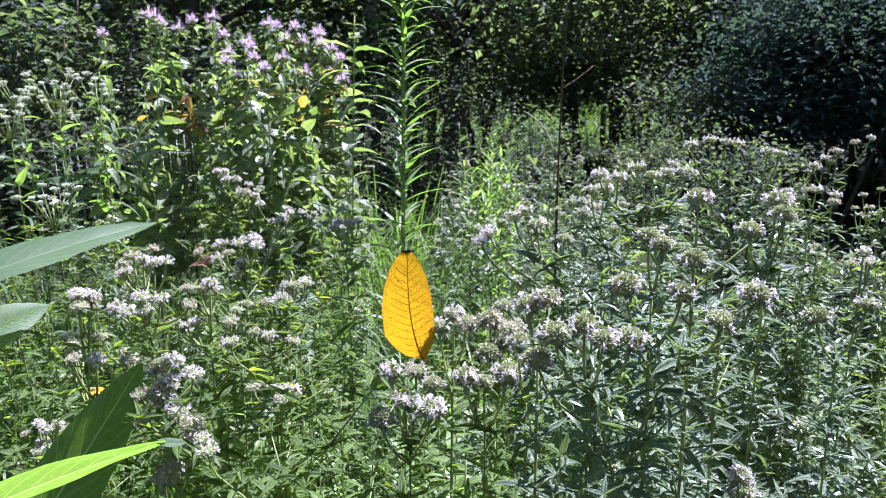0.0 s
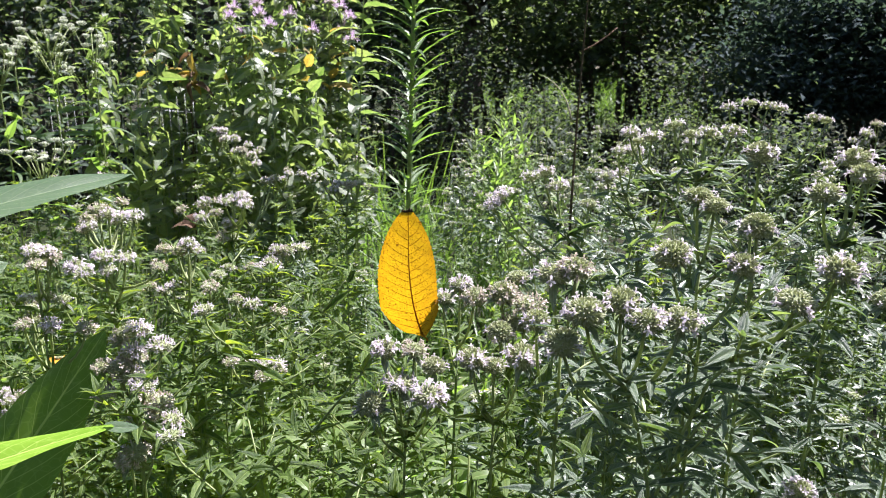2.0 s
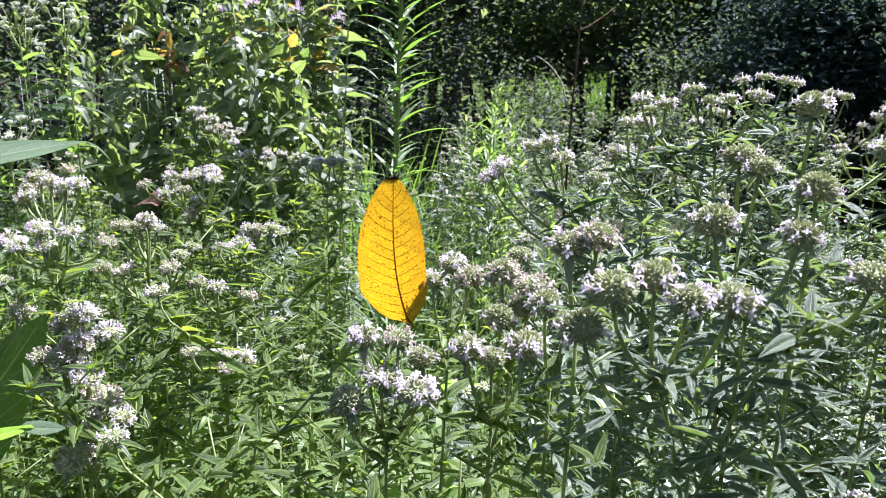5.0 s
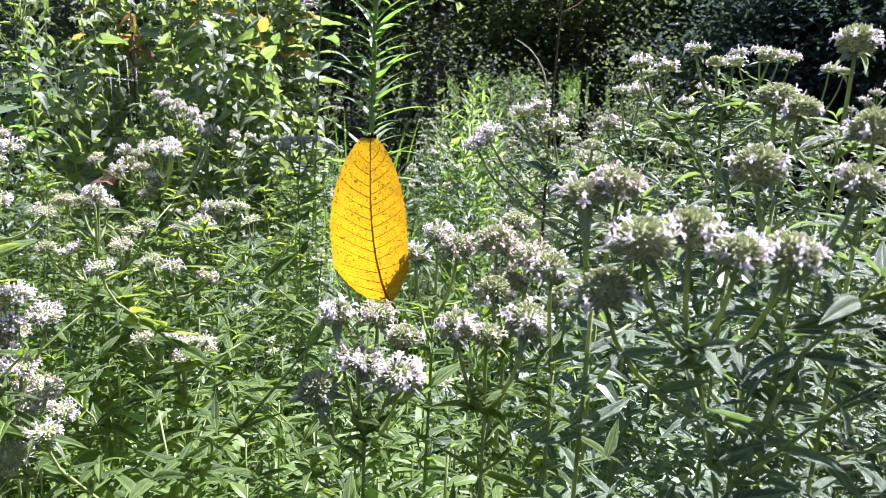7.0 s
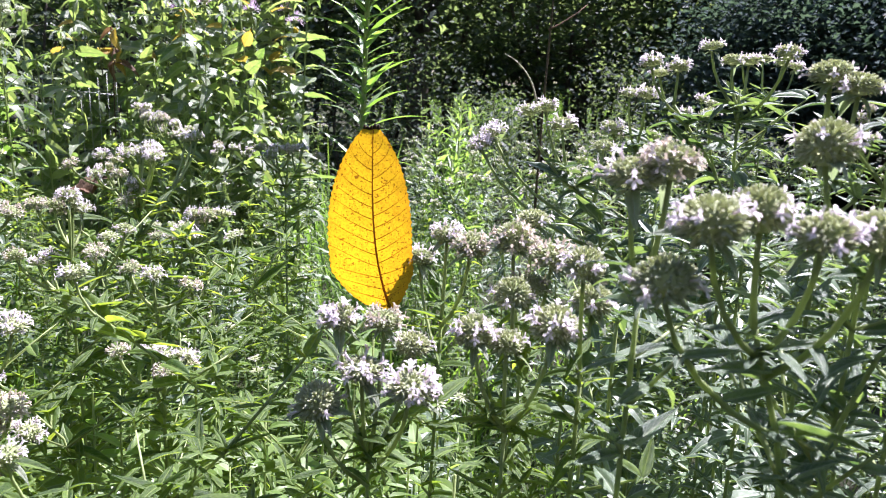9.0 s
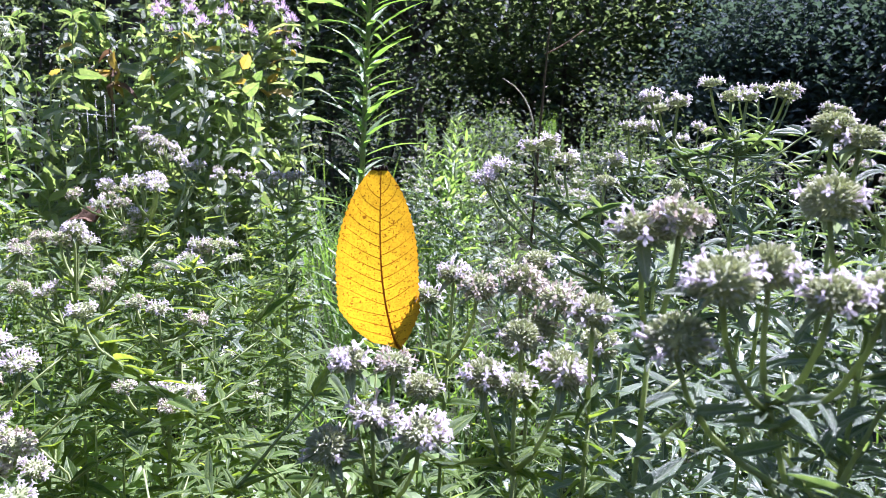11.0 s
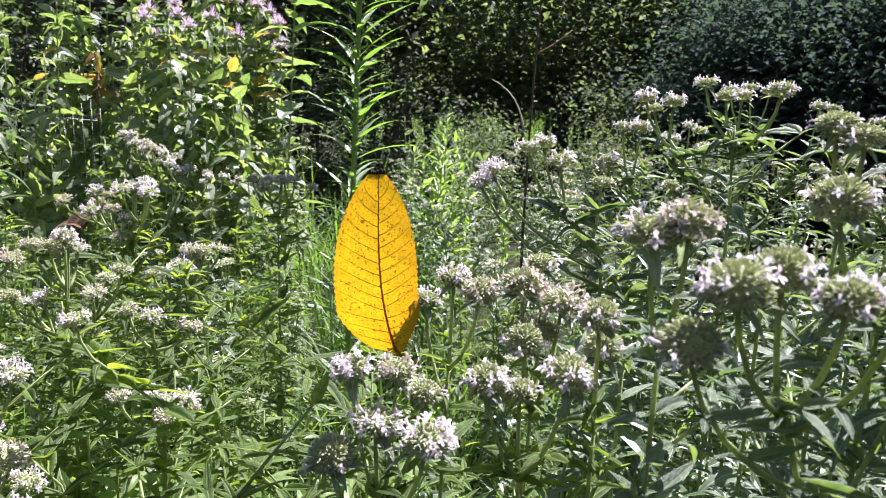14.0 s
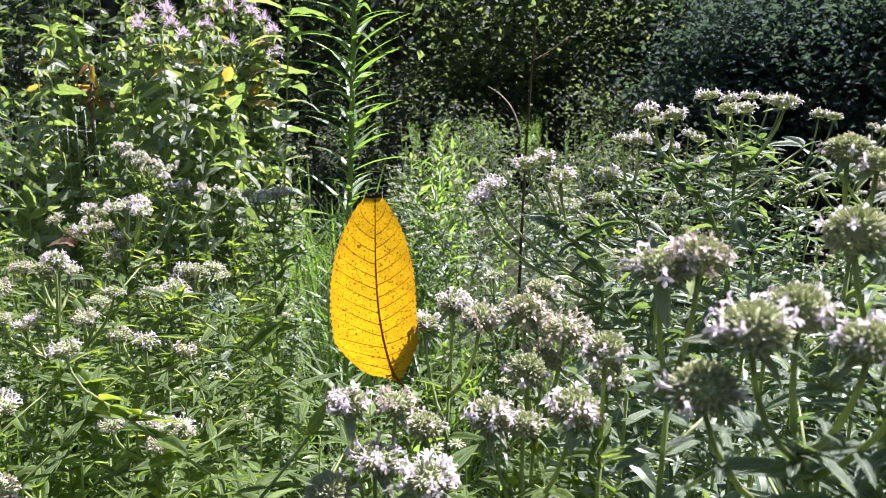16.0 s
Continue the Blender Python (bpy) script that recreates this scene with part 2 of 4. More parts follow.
# ---- mesh helpers ----
def mesh(name, verts, faces, material, uvs=None, smooth=True, slots=None, index=None):
    me = bpy.data.meshes.new(name)
    me.from_pydata(verts, [], faces)
    for m in (slots or [material]):
        me.materials.append(m)
    if index:
        me.polygons.foreach_set("material_index", index)
    if uvs:
        layer = me.uv_layers.new(name="uv")
        flat = [c for f in faces for i in f for c in uvs[i]]
        layer.data.foreach_set("uv", flat)
    me.polygons.foreach_set("use_smooth", [smooth] * len(faces))
    me.update()
    return me


class Soup:
    """Vertices, faces and leaf coordinates gathered for one mesh."""

    def __init__(self):
        self.v, self.f, self.uv = [], [], []

    def add(self, v, f, uv=None, m=None):
        o = len(self.v)
        self.v += [tuple(m @ Vector(p)) for p in v] if m else [tuple(p) for p in v]
        self.f += [tuple(i + o for i in face) for face in f]
        self.uv += uv or [(0.5, 0.5)] * len(v)

    def tube(self, pts, radii, sides=5):
        pts = [Vector(p) for p in pts]
        v, f = [], []
        for i, p in enumerate(pts):
            d = (pts[min(i + 1, len(pts) - 1)] - pts[max(i - 1, 0)]).normalized()
            x = d.cross(Vector((0.3, 1, 0.1)) if abs(d.y) < 0.9 else Vector((1, 0, 0))).normalized()
            y = d.cross(x)
            r = radii[i] if isinstance(radii, (list, tuple)) else radii
            for s in range(sides):
                a = s * math.tau / sides
                v.append(p + x * (math.cos(a) * r) + y * (math.sin(a) * r))
        for i in range(len(pts) - 1):
            for s in range(sides):
                a, b = i * sides + s, i * sides + (s + 1) % sides
                f.append((a, b, b + sides, a + sides))
        f.append(tuple(range(sides))[::-1])
        f.append(tuple(range((len(pts) - 1) * sides, len(pts) * sides)))
        self.add(v, f)

    def mesh(self, name, material, smooth=True):
        return mesh(name, self.v, self.f, material, self.uv, smooth)


def curve_points(a, b, sag=0.0, side=(0, 0, 0), n=5):
    """Points from a to b, bowed by sag (upwards) and to the side."""
    a, b, side = Vector(a), Vector(b), Vector(side)
    return [a.lerp(b, i / n) + (Vector((0, 0, sag)) + side) * (4 * (i / n) * (1 - i / n)) for i in range(n + 1)]


def aim(p, d, s=1.0, roll=0.0, up=(0, 0, 1)):
    """The pose of a leaf at p that points along d, s long."""
    y = Vector(d).normalized()
    x = y.cross(Vector(up))
    x = x.normalized() if x.length > 1e-4 else Vector((1, 0, 0))
    m = Matrix((x, y, x.cross(y))).transposed().to_4x4()
    m.translation = p
    return m @ Matrix.Rotation(roll, 4, "Y") @ Matrix.Scale(s, 4)


def blade(width, droop, fold=0.25, rise=0.5, fall=0.9, n=6, wave=0.0, twist=0.0, saw=0.0, bulge=0.0):
    """A leaf one unit long along y: widest at rise / (rise + fall), folded along its rib and drooping towards the tip; bulge arches its halves."""
    top = (rise / (rise + fall)) ** rise * (fall / (rise + fall)) ** fall
    v, f, uv = [], [], []
    across = (-1, -0.72, -0.36, 0, 0, 0.36, 0.72, 1) if bulge else (-1, 0, 0, 1)
    c = len(across)
    for i in range(n + 1):
        t = i / n
        w = 0.5 * width * (t ** rise * (1 - t) ** fall / top if 0 < t < 1 else 0.04)
        if saw and i % 2:
            w *= 1 - saw
        z = -droop * t * t
        y = t - 0.35 * droop * droop * t ** 3
        for q in across:
            px = q * w
            tw = twist * t
            lift = abs(px) * fold + bulge * w * 4 * abs(q) * (1 - abs(q)) + wave * abs(q) * math.sin(t * 19 + q)
            v.append((px * math.cos(tw) - lift * math.sin(tw), y, z + lift * math.cos(tw) + px * math.sin(tw)))
            uv.append((0.5 + 0.5 * q, t))
    for i in range(n):
        for k in range(c - 1):
            if k != c // 2 - 1:
                a = i * c + k
                f.append((a, a + 1, a + c + 1, a + c))
    return v, f, uv


SHAPES = {}


def blade_mesh(name, material, *args, **kw):
    v, f, uv = blade(*args, **kw)
    me = mesh(name, v, f, material, uv)
    SHAPES[me] = (v, f, uv)
    return me


def part(name, me, parent, m=None, label=""):
    ob = new(name, me)
    ob.parent = parent
    if m is not None:
        ob.matrix_basis = m
    if label:
        ob["label"] = label
    return ob


def thing(name, at, label, category, group="", kind=""):
    ob = new(name)
    ob.empty_display_size = 0.02
    ob.location = at
    return tagged(ob, label, category, group, kind)


def flat_way(a, up=0.0):
    return Vector((math.cos(a) * math.cos(up), math.sin(a) * math.cos(up), math.sin(up)))


# ---- flower parts ----


def sphere_points(n, low):
    """n points spread over a unit ball, above the height low."""
    out = []
    for i in range(n):
        z = 1 - (1 - low) * (i + 0.5) / n
        a = i * 2.39996
        r = math.sqrt(max(0, 1 - z * z))
        out.append(Vector((r * math.cos(a), r * math.sin(a), z)))
    return out


def calyx_mesh(name, count, seed, squash=0.85, slim=1.0):
    """A dense round head of toothed cups, radius about 1."""
    rr = random.Random(seed)
    soup = Soup()
    ring = [Vector((math.cos(a) * c, math.sin(a) * c, z)) for z, c in ((-0.66, 0.25), (-0.38, 0.68), (0.08, 0.8), (0.5, 0.6), (0.78, 0.12)) for a in [k * math.tau / 8 for k in range(8)]]
    soup.add([(p.x, p.y, p.z * squash) for p in ring], [(i * 8 + k, i * 8 + (k + 1) % 8, i * 8 + 8 + (k + 1) % 8, i * 8 + 8 + k) for i in range(4) for k in range(8)], [(0.5, 0.0)] * 40)
    for p in sphere_points(count, -0.62):
        d = (p + Vector((rr.uniform(-0.12, 0.12), rr.uniform(-0.12, 0.12), rr.uniform(-0.08, 0.12)))).normalized()
        x = d.orthogonal().normalized()
        y = d.cross(x)
        a0 = rr.random() * 6
        r1, r2, l0, l1 = 0.05 * slim, 0.072 * slim, 0.62, rr.uniform(0.88, 0.99)
        v = []
        for l, r in ((l0, r1), (l1, r2)):
            for k in range(3):
                a = a0 + k * math.tau / 3
                q = d * l + (x * math.cos(a) + y * math.sin(a)) * r
                v.append((q.x, q.y, q.z * squash))
        q = d * (l1 + rr.uniform(0.05, 0.13) * (0.5 + 0.5 * slim)) + x * rr.uniform(-0.06, 0.06)
        v.append((q.x, q.y, q.z * squash))
        soup.add(v, [(0, 1, 4, 3), (1, 2, 5, 4), (2, 0, 3, 5), (3, 4, 6), (4, 5, 6), (5, 3, 6)], [(0.5, 0.0)] * 3 + [(0.5, 0.7)] * 3 + [(0.5, 1.0)])
    return soup.mesh(name, CALYX, False)


def floret(soup, p, d, s, rr):
    """A two-lipped flower: a slender tube, one upper lobe and three lower ones."""
    x = d.cross(Vector((0, 0, 1)))
    x = x.normalized() if x.length > 0.01 else Vector((1, 0, 0))
    y = x.cross(d)
    v = []
    for l, r in ((0.0, 0.10), (0.55, 0.13), (0.75, 0.2)):
        for k in range(4):
            a = k * math.tau / 4 + 0.78
            v.append(p + (d * l + (x * math.cos(a) + y * math.sin(a)) * r) * s)
    f = [(i * 4 + k, i * 4 + (k + 1) % 4, i * 4 + 4 + (k + 1) % 4, i * 4 + 4 + k) for i in range(2) for k in range(4)]
    for a, w, l in ((1.57, 0.17, 0.42), (-0.5, 0.13, 0.4), (-1.57, 0.16, 0.5), (-2.64, 0.13, 0.4)):
        o = x * math.cos(a) + y * math.sin(a)
        t = d.cross(o)
        c = p + (d * 0.75 + o * 0.16) * s
        e = c + (o * l + d * rr.uniform(0.05, 0.3)) * s
        m = c.lerp(e, 0.55) + d * (0.05 * s)
        b = len(v)
        v += [c - t * (0.08 * s), c + t * (0.08 * s), m + t * (w * s), e, m - t * (w * s)]
        f += [(b, b + 1, b + 2, b + 4), (b + 4, b + 2, b + 3)]
    soup.add(v, f)


def florets_mesh(name, count, seed, material, low=-0.35, high=0.95, squash=0.68):
    rr = random.Random(seed)
    soup = Soup()
    pts = [p for p in sphere_points(70, low) if p.z < high]
    rr.shuffle(pts)
    for p in pts[:count]:
        d = (p + Vector((rr.uniform(-0.3, 0.3), rr.uniform(-0.3, 0.3), rr.uniform(-0.1, 0.35)))).normalized()
        floret(soup, Vector((p.x, p.y, p.z * squash)) * 0.82, d, rr.uniform(0.40, 0.56), rr)
    return soup.mesh(name, material)


CALYXES = [calyx_mesh("flower_head", 120, 3, 0.62), calyx_mesh("flower_head", 104, 4, 0.52), calyx_mesh("flower_head", 130, 5, 0.74)]
FINE_CALYXES = [calyx_mesh("flower_head", 300, 6, 0.80, 0.78), calyx_mesh("flower_head", 270, 7, 0.62, 0.8), calyx_mesh("flower_head", 320, 8, 0.92, 0.76)]
FLORETS = [florets_mesh("corolla", n, 20 + n, PETAL, low, high) for n, low, high in ((28, -0.1, 0.97), (18, -0.15, 0.9), (11, -0.2, 0.7), (6, -0.2, 0.4))]
FADED_FLORETS = [florets_mesh("corolla", n, 40 + n, FADED) for n in (24, 16)]


def small_head(name, seed, bloom):
    """A whole mint head, cups and corollas in one light mesh, for the crowd behind."""
    rr = random.Random(seed)
    soup = Soup()
    slots = []
    for p in sphere_points(26, -0.5):
        d = (p + Vector((rr.uniform(-0.2, 0.2), rr.uniform(-0.2, 0.2), 0))).normalized()
        x = d.orthogonal().normalized() * 0.22
        y = d.cross(x)
        soup.add([d * 0.35 + x, d * 0.35 - x * 0.5 + y * 0.87, d * 0.35 - x * 0.5 - y * 0.87, d * rr.uniform(0.95, 1.15)], [(0, 1, 3), (1, 2, 3), (2, 0, 3)], [(0.5, 0.1)] * 3 + [(0.5, 1.0)])
        slots += [0] * 3
    for p in rr.sample(sphere_points(40, -0.2), bloom):
        x = p.orthogonal().normalized()
        y = p.cross(x)
        for q in (x, y):
            w = q * 0.13
            soup.add([p * 0.8 - w * 0.3, p * 0.8 + w * 0.3, p * 1.25 + q * 0.2, p * 1.25 - q * 0.2], [(0, 1, 2, 3)])
            slots.append(1)
    return mesh(name, [(x, y, z * 0.6) for x, y, z in soup.v], soup.f, None, soup.uv, False, [CALYX, PETAL], slots)


SMALL_HEADS = [small_head("flower_head", 90 + b, b) for b in (12, 8, 5, 3)]
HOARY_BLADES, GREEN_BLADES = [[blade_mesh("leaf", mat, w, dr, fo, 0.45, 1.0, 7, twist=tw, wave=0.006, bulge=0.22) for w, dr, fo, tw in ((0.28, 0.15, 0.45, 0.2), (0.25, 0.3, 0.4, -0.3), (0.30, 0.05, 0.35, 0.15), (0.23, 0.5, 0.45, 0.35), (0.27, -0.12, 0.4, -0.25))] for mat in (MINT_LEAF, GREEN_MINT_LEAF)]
LIGHT_BLADES, FAR_BLADES = [[blade(w, dr, fo, 0.45, 1.0, n, twist=tw) for w, dr, fo, tw in ((0.30, 0.2, 0.4, 0.25), (0.26, 0.4, 0.35, -0.35), (0.31, 0.08, 0.35, 0.3), (0.28, 0.6, 0.4, -0.2))] for n in (4, 3)]
BRACT_BLADES = [blade_mesh("bract", BRACT, w, dr, 0.4, 0.4, 0.9, 6, bulge=0.2) for w, dr in ((0.36, 0.25), (0.30, 0.5))]


def mint_head(root, p, up, r, bloom, rr, put, small, cups):
    """A mint head of radius r under a plant, with its florets and pale bracts. bloom: 0 full to 3 nearly over, 4 and 5 faded."""
    x = Matrix.Translation(p) @ Vector((0, 0, 1)).rotation_difference(up).to_matrix().to_4x4() @ Matrix.Rotation(rr.random() * 6.28, 4, "Z") @ Matrix.Scale(r, 4)
    if small:
        part("flower_head", SMALL_HEADS[min(bloom, 3)], root, x)
    else:
        h = part("flower_head", cups[rr.randrange(3)], root, x)
        spun = Matrix.Rotation(rr.random() * 6.28, 4, "Z")
        if bloom < 4:
            part("corolla", FLORETS[bloom], h, spun, "pale lilac two-lipped florets")
        else:
            part("corolla", FADED_FLORETS[bloom - 4], h, spun, "faded tan florets")
    a = rr.random() * 6.28
    for k in range(2):
        put("bract", BRACT_BLADES[rr.randrange(2)], aim(Vector(p) - up * (0.55 * r), flat_way(a + k * math.pi + rr.uniform(-0.3, 0.3), rr.uniform(-0.3, 0.4)), r * rr.uniform(1.0, 1.7)))


def mint_plant(at, heads, seed, low=0.18, label="grey-green mountain mint in pale lilac flower, standing in the meadow", size=0.0085, leafy=1.0, lean=(0, 0), leaf=0.030, joined=False, tuft=0, bare=0.7, green=False, fine=False, far=False, via=(), fork=None, close=1.0):
    """A mint stem that forks to the given heads (x, y, z, bloom): pairs of leaves, each pair crossing the one below, with leafy side shoots in their axils."""
    rr = random.Random(seed)
    thick, step = (0.0014, 0.0175) if fine else (0.0016, 0.0185)
    leaf = 0.0245 if fine else leaf
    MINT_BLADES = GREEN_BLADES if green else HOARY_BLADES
    root = thing("mountain_mint", (at[0], at[1], 0), label, "wildflower", "mountain mint stand")
    base = Vector((at[0], at[1], 0))
    foliage = Soup()

    def put(name, me, m):
        if joined or m.translation.z < 0.60:
            foliage.add(*(FAR_BLADES if far else LIGHT_BLADES)[rr.randrange(4)], m)
        else:
            part(name, me, root, m)

    def sprout(p, way, up, s):
        put("leaf", MINT_BLADES[rr.randrange(5)], aim(p, flat_way(way, up), leaf * s, rr.uniform(-0.4, 0.4)))

    hs = [(Vector(h[:3]) - base, int(h[3])) for h in heads]
    own = len(hs)
    for h, bloom in list(hs):
        for k in range(tuft):
            hs.append((h + flat_way(rr.random() * 6.28) * rr.uniform(0.011, 0.027) + Vector((0, 0, rr.uniform(-0.014, 0.005))), rr.choice((bloom, min(bloom + 1, 4), 4, 5))))
    mid = sum((h for h, b in hs), Vector()) / len(hs) if hs else Vector((lean[0], lean[1], bare))
    fork = Vector(fork) - base if fork else mid - Vector((0, 0, 0.030 + 0.006 * own ** 0.5))
    if via:
        knots = [Vector()] + [Vector(q) - base for q in via] + [fork]
        trunk = []
        for i in range(25):
            z = fork.z * i / 24
            j = max(n for n in range(len(knots) - 1) if knots[n].z <= z + 1e-6)
            trunk.append(knots[j].lerp(knots[j + 1], (z - knots[j].z) / (knots[j + 1].z - knots[j].z)))
    else:
        trunk = curve_points((0, 0, 0), fork, 0, (lean[0] * 0.5, lean[1] * 0.5, 0), 24)
    step *= close
    thick *= 0.75 if close < 1 else 1.0
    soup = Soup()
    soup.tube(trunk, [thick - 0.4 * thick * i / 24 for i in range(25)], 4 if joined else 6)

    def along(t):
        t = min(max(t, 0), 0.9999) * 24
        i = int(t)
        return trunk[i].lerp(trunk[i + 1], t - i)

    turn = rr.random() * 6.28
    z, k = low, 0
    while z < fork.z:
        p = along(z / fork.z)
        a = turn + k * (math.pi / 2) + rr.uniform(-0.35, 0.35)
        for s in (0, math.pi):
            way = a + s + rr.uniform(-0.25, 0.25)
            if rr.random() < 0.95 * leafy:
                sprout(p, way, rr.uniform(-0.15, 0.55), rr.uniform(0.8, 1.25))
            if rr.random() < 0.62 * leafy and z > low + 0.04:
                reach = rr.uniform(0.028, 0.06) if rr.random() < 0.25 else rr.uniform(0.005, 0.017)
                tip = p + flat_way(way + 0.2, rr.uniform(0.3, 0.95)) * reach
                soup.tube([p, tip], [0.0009, 0.0006], 4)
                b = rr.random() * 6
                for q in range(2 if far else 4):
                    sprout(tip, b + q * math.pi / 2 * (2 if far else 1), rr.uniform(0.0, 0.7), rr.uniform(0.5, 0.8) * (1.0 if q < 2 else 0.65))
                if reach > 0.027 and not far:
                    for q in range(2):
                        sprout(p.lerp(tip, 0.5), b + 1 + q * math.pi, rr.uniform(-0.3, 0.4), rr.uniform(0.6, 0.95))
        z += step * rr.uniform(0.8, 1.2)
        k += 1
    ways = []
    for i, (h, bloom) in enumerate(hs):
        r = size * rr.uniform(0.85, 1.12)
        end = h - Vector((0, 0, 0.42 * r))
        if i < own:
            flat = (Vector((h.x, h.y, 0)) - Vector((fork.x, fork.y, 0))).length
            start = along(min(fork.z, h.z - min(0.09, 0.022 + 0.85 * flat)) / fork.z)
            out = Vector((h.x - start.x, h.y - start.y, 0)) * 0.16
            pts = curve_points(start, end, -0.003, out, 4)
            ways.append(pts)
        else:
            start = ways[(i - own) // tuft][2]
            pts = curve_points(start, end, -0.002, Vector((h.x - start.x, h.y - start.y, 0)) * 0.15, 4)
        soup.tube(pts, [thick * g for g in (0.8, 0.72, 0.66, 0.62, 0.6)], 5)
        mint_head(root, h, ((end - pts[3]).normalized() + Vector((0, 0, 0.8))).normalized(), r, bloom, rr, put, joined, FINE_CALYXES if fine else CALYXES)
        if i < own and (end - start).length > 0.03:
            a = rr.random() * 6.28
            for q in range(4):
                g = (q // 2) * 1.1 + 0.3
                n = min(int(g), 3)
                sprout(pts[n].lerp(pts[n + 1], g - n), a + q * math.pi + 1.57 * (q // 2), rr.uniform(-0.15, 0.45), rr.uniform(0.5, 0.9) * (1 - 0.12 * g))
        if fine:
            for q in range(3):
                put("bract", BRACT_BLADES[rr.randrange(2)], aim(h - Vector((0, 0, 0.5 * r)), flat_way(rr.random() * 6.28, rr.uniform(-0.4, 0.4)), r * rr.uniform(1.0, 1.8), rr.uniform(-0.4, 0.4)))
    if not hs:
        for q in range(6):
            sprout(fork, q * 1.05 + turn, rr.uniform(0.2, 1.0), rr.uniform(0.4, 0.8))
    part("stem", soup.mesh("stem", STEM), root)
    if foliage.v:
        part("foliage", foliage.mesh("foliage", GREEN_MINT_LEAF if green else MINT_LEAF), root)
    return root


# ---- ground and distance ----
def ground_sheet():
    steps = [-180, -90, -45, -25, -15, -10, -7] + [-5 + 0.5 * i for i in range(41)] + [17, 20, 25, 32, 45, 70, 110, 180]
    v = [(x, y, 0.0 if max(abs(x), abs(y)) > 15 else 0.05 * noise.noise(Vector((x * 0.6, y * 0.6, 0)))) for y in steps for x in steps]
    n = len(steps)
    f = [(j * n + i, j * n + i + 1, j * n + n + i + 1, j * n + n + i) for j in range(n - 1) for i in range(n - 1)]
    return tagged(new("ground", mesh("ground", v, f, GROUND)), "meadow soil with grass and dead stems", "ground", kind="structure")


ground_sheet()


def leaf_cloud(soup, centre, spread, count, size, rr, flat=0.6):
    """Small folded leaves round a point, most of them lying flat."""
    for _ in range(count):
        p = Vector(centre) + Vector((rr.gauss(0, spread), rr.gauss(0, spread), rr.gauss(0, spread * flat)))
        s = size * rr.uniform(0.6, 1.3)
        m = aim(p, flat_way(rr.random() * 6.28, rr.uniform(-0.8, 0.4)), s, rr.uniform(-0.7, 0.7))
        soup.add([(0, 0, 0), (-0.26, 0.42, 0.08), (0, 1, -0.1), (0.26, 0.42, 0.08)], [(0, 2, 1), (0, 3, 2)], [(0.5, 0), (0, 0.4), (0.5, 1), (1, 0.4)], m)


def woody(name, at, seed, height, spread, low, clumps, leaves, size, material, stems=1, girth=0.1, label="", category="tree", group=""):
    """A tree or shrub: tapered stems with limbs, and a broken crown of leaf clumps round the limbs' ends."""
    rr = random.Random(seed)
    root = thing(name, (at[0], at[1], 0), label, category, group)
    wood, crown = Soup(), Soup()
    ends = []
    for k in range(stems):
        a = rr.random() * 6.28
        foot = flat_way(a) * (0.12 * (stems > 1))
        sway = 0.06 if stems == 1 else 0.2
        top = foot * 3 + Vector((rr.uniform(-sway, sway) * height, rr.uniform(-sway, sway) * height, height * rr.uniform(0.75, 0.95)))
        pts = curve_points(foot - Vector((0, 0, 0.05)), top, 0, (rr.uniform(-1, 1) * (0.1 if stems == 1 else 0.08 * height), rr.uniform(-0.1, 0.1), 0), 8)
        wood.tube(pts, [girth * (1 - 0.1 * i) for i in range(9)], 8)
        for j in range(clumps // stems):
            t = rr.uniform(max(0.1, low / height), 1.0)
            i = min(int(t * 8), 7)
            p = pts[i].lerp(pts[i + 1], t * 8 - i)
            reach = spread * rr.uniform(0.35, 1.0) * (1.1 - 0.55 * t)
            e = p + flat_way(rr.random() * 6.28, rr.uniform(-0.15, 0.6)) * reach
            e.z = max(e.z, low)
            wood.tube(curve_points(p, e, 0.05 * reach, (0, 0, 0), 4), [girth * g for g in (0.28, 0.22, 0.16, 0.1, 0.05)], 5)
            ends.append(e)
    for e in ends:
        leaf_cloud(crown, e, 0.16 + 0.08 * spread * rr.random(), leaves // len(ends), size, rr)
    part("trunk", wood.mesh("trunk", BARK), root)
    part("crown", crown.mesh("crown", material), root)
    return root


TREE = dict(label="shaded broadleaf tree with a dense dark crown at the meadow's edge", group="trees at the meadow's edge")
trees = [woody("tree", xy, sd, 4.6, 1.9, 1.1, 46, 5000, 0.096, TREE_LEAF, 1, 0.11, **TREE) for xy, sd in (((0.05, 6.6), 1), ((-2.3, 6.6), 2), ((3.4, 9.4), 3))]
for i, (x, y, sc) in enumerate(((-4.4, 6.6, 1.1), (-1.1, 7.9, 1.0), (1.7, 10.8, 1.1), (5.6, 7.4, 1.05), (6.3, 7.6, 1.1), (-6.5, 7.4, 1.1), (-3.4, 9.2, 1.2), (4.0, 9.6, 1.15), (7.8, 9.8, 1.2), (-7.8, 10.2, 1.2), (4.6, 4.7, 1.1), (5.6, 9.6, 1.2), (3.9, 10.4, 1.1))):
    copy_thing(trees[i % 3], pose(x, y, 0, 0, 0, 67 * i + 20) @ Matrix.Scale(sc, 4))
SHRUB = dict(label="dense shaded shrub with small grey-green leaves down to the ground", category="shrub", group="shrubs below the trees")
shrubs = [woody("shrub", xy, sd, 1.5, 0.75, lo, 40, 4200, 0.055, lf, 5, 0.018, **SHRUB) for xy, sd, lo, lf in (((2.6, 5.2), 11, 0.7, SHRUB_LEAF), ((-1.2, 5.2), 12, 0.1, TREE_LEAF))]
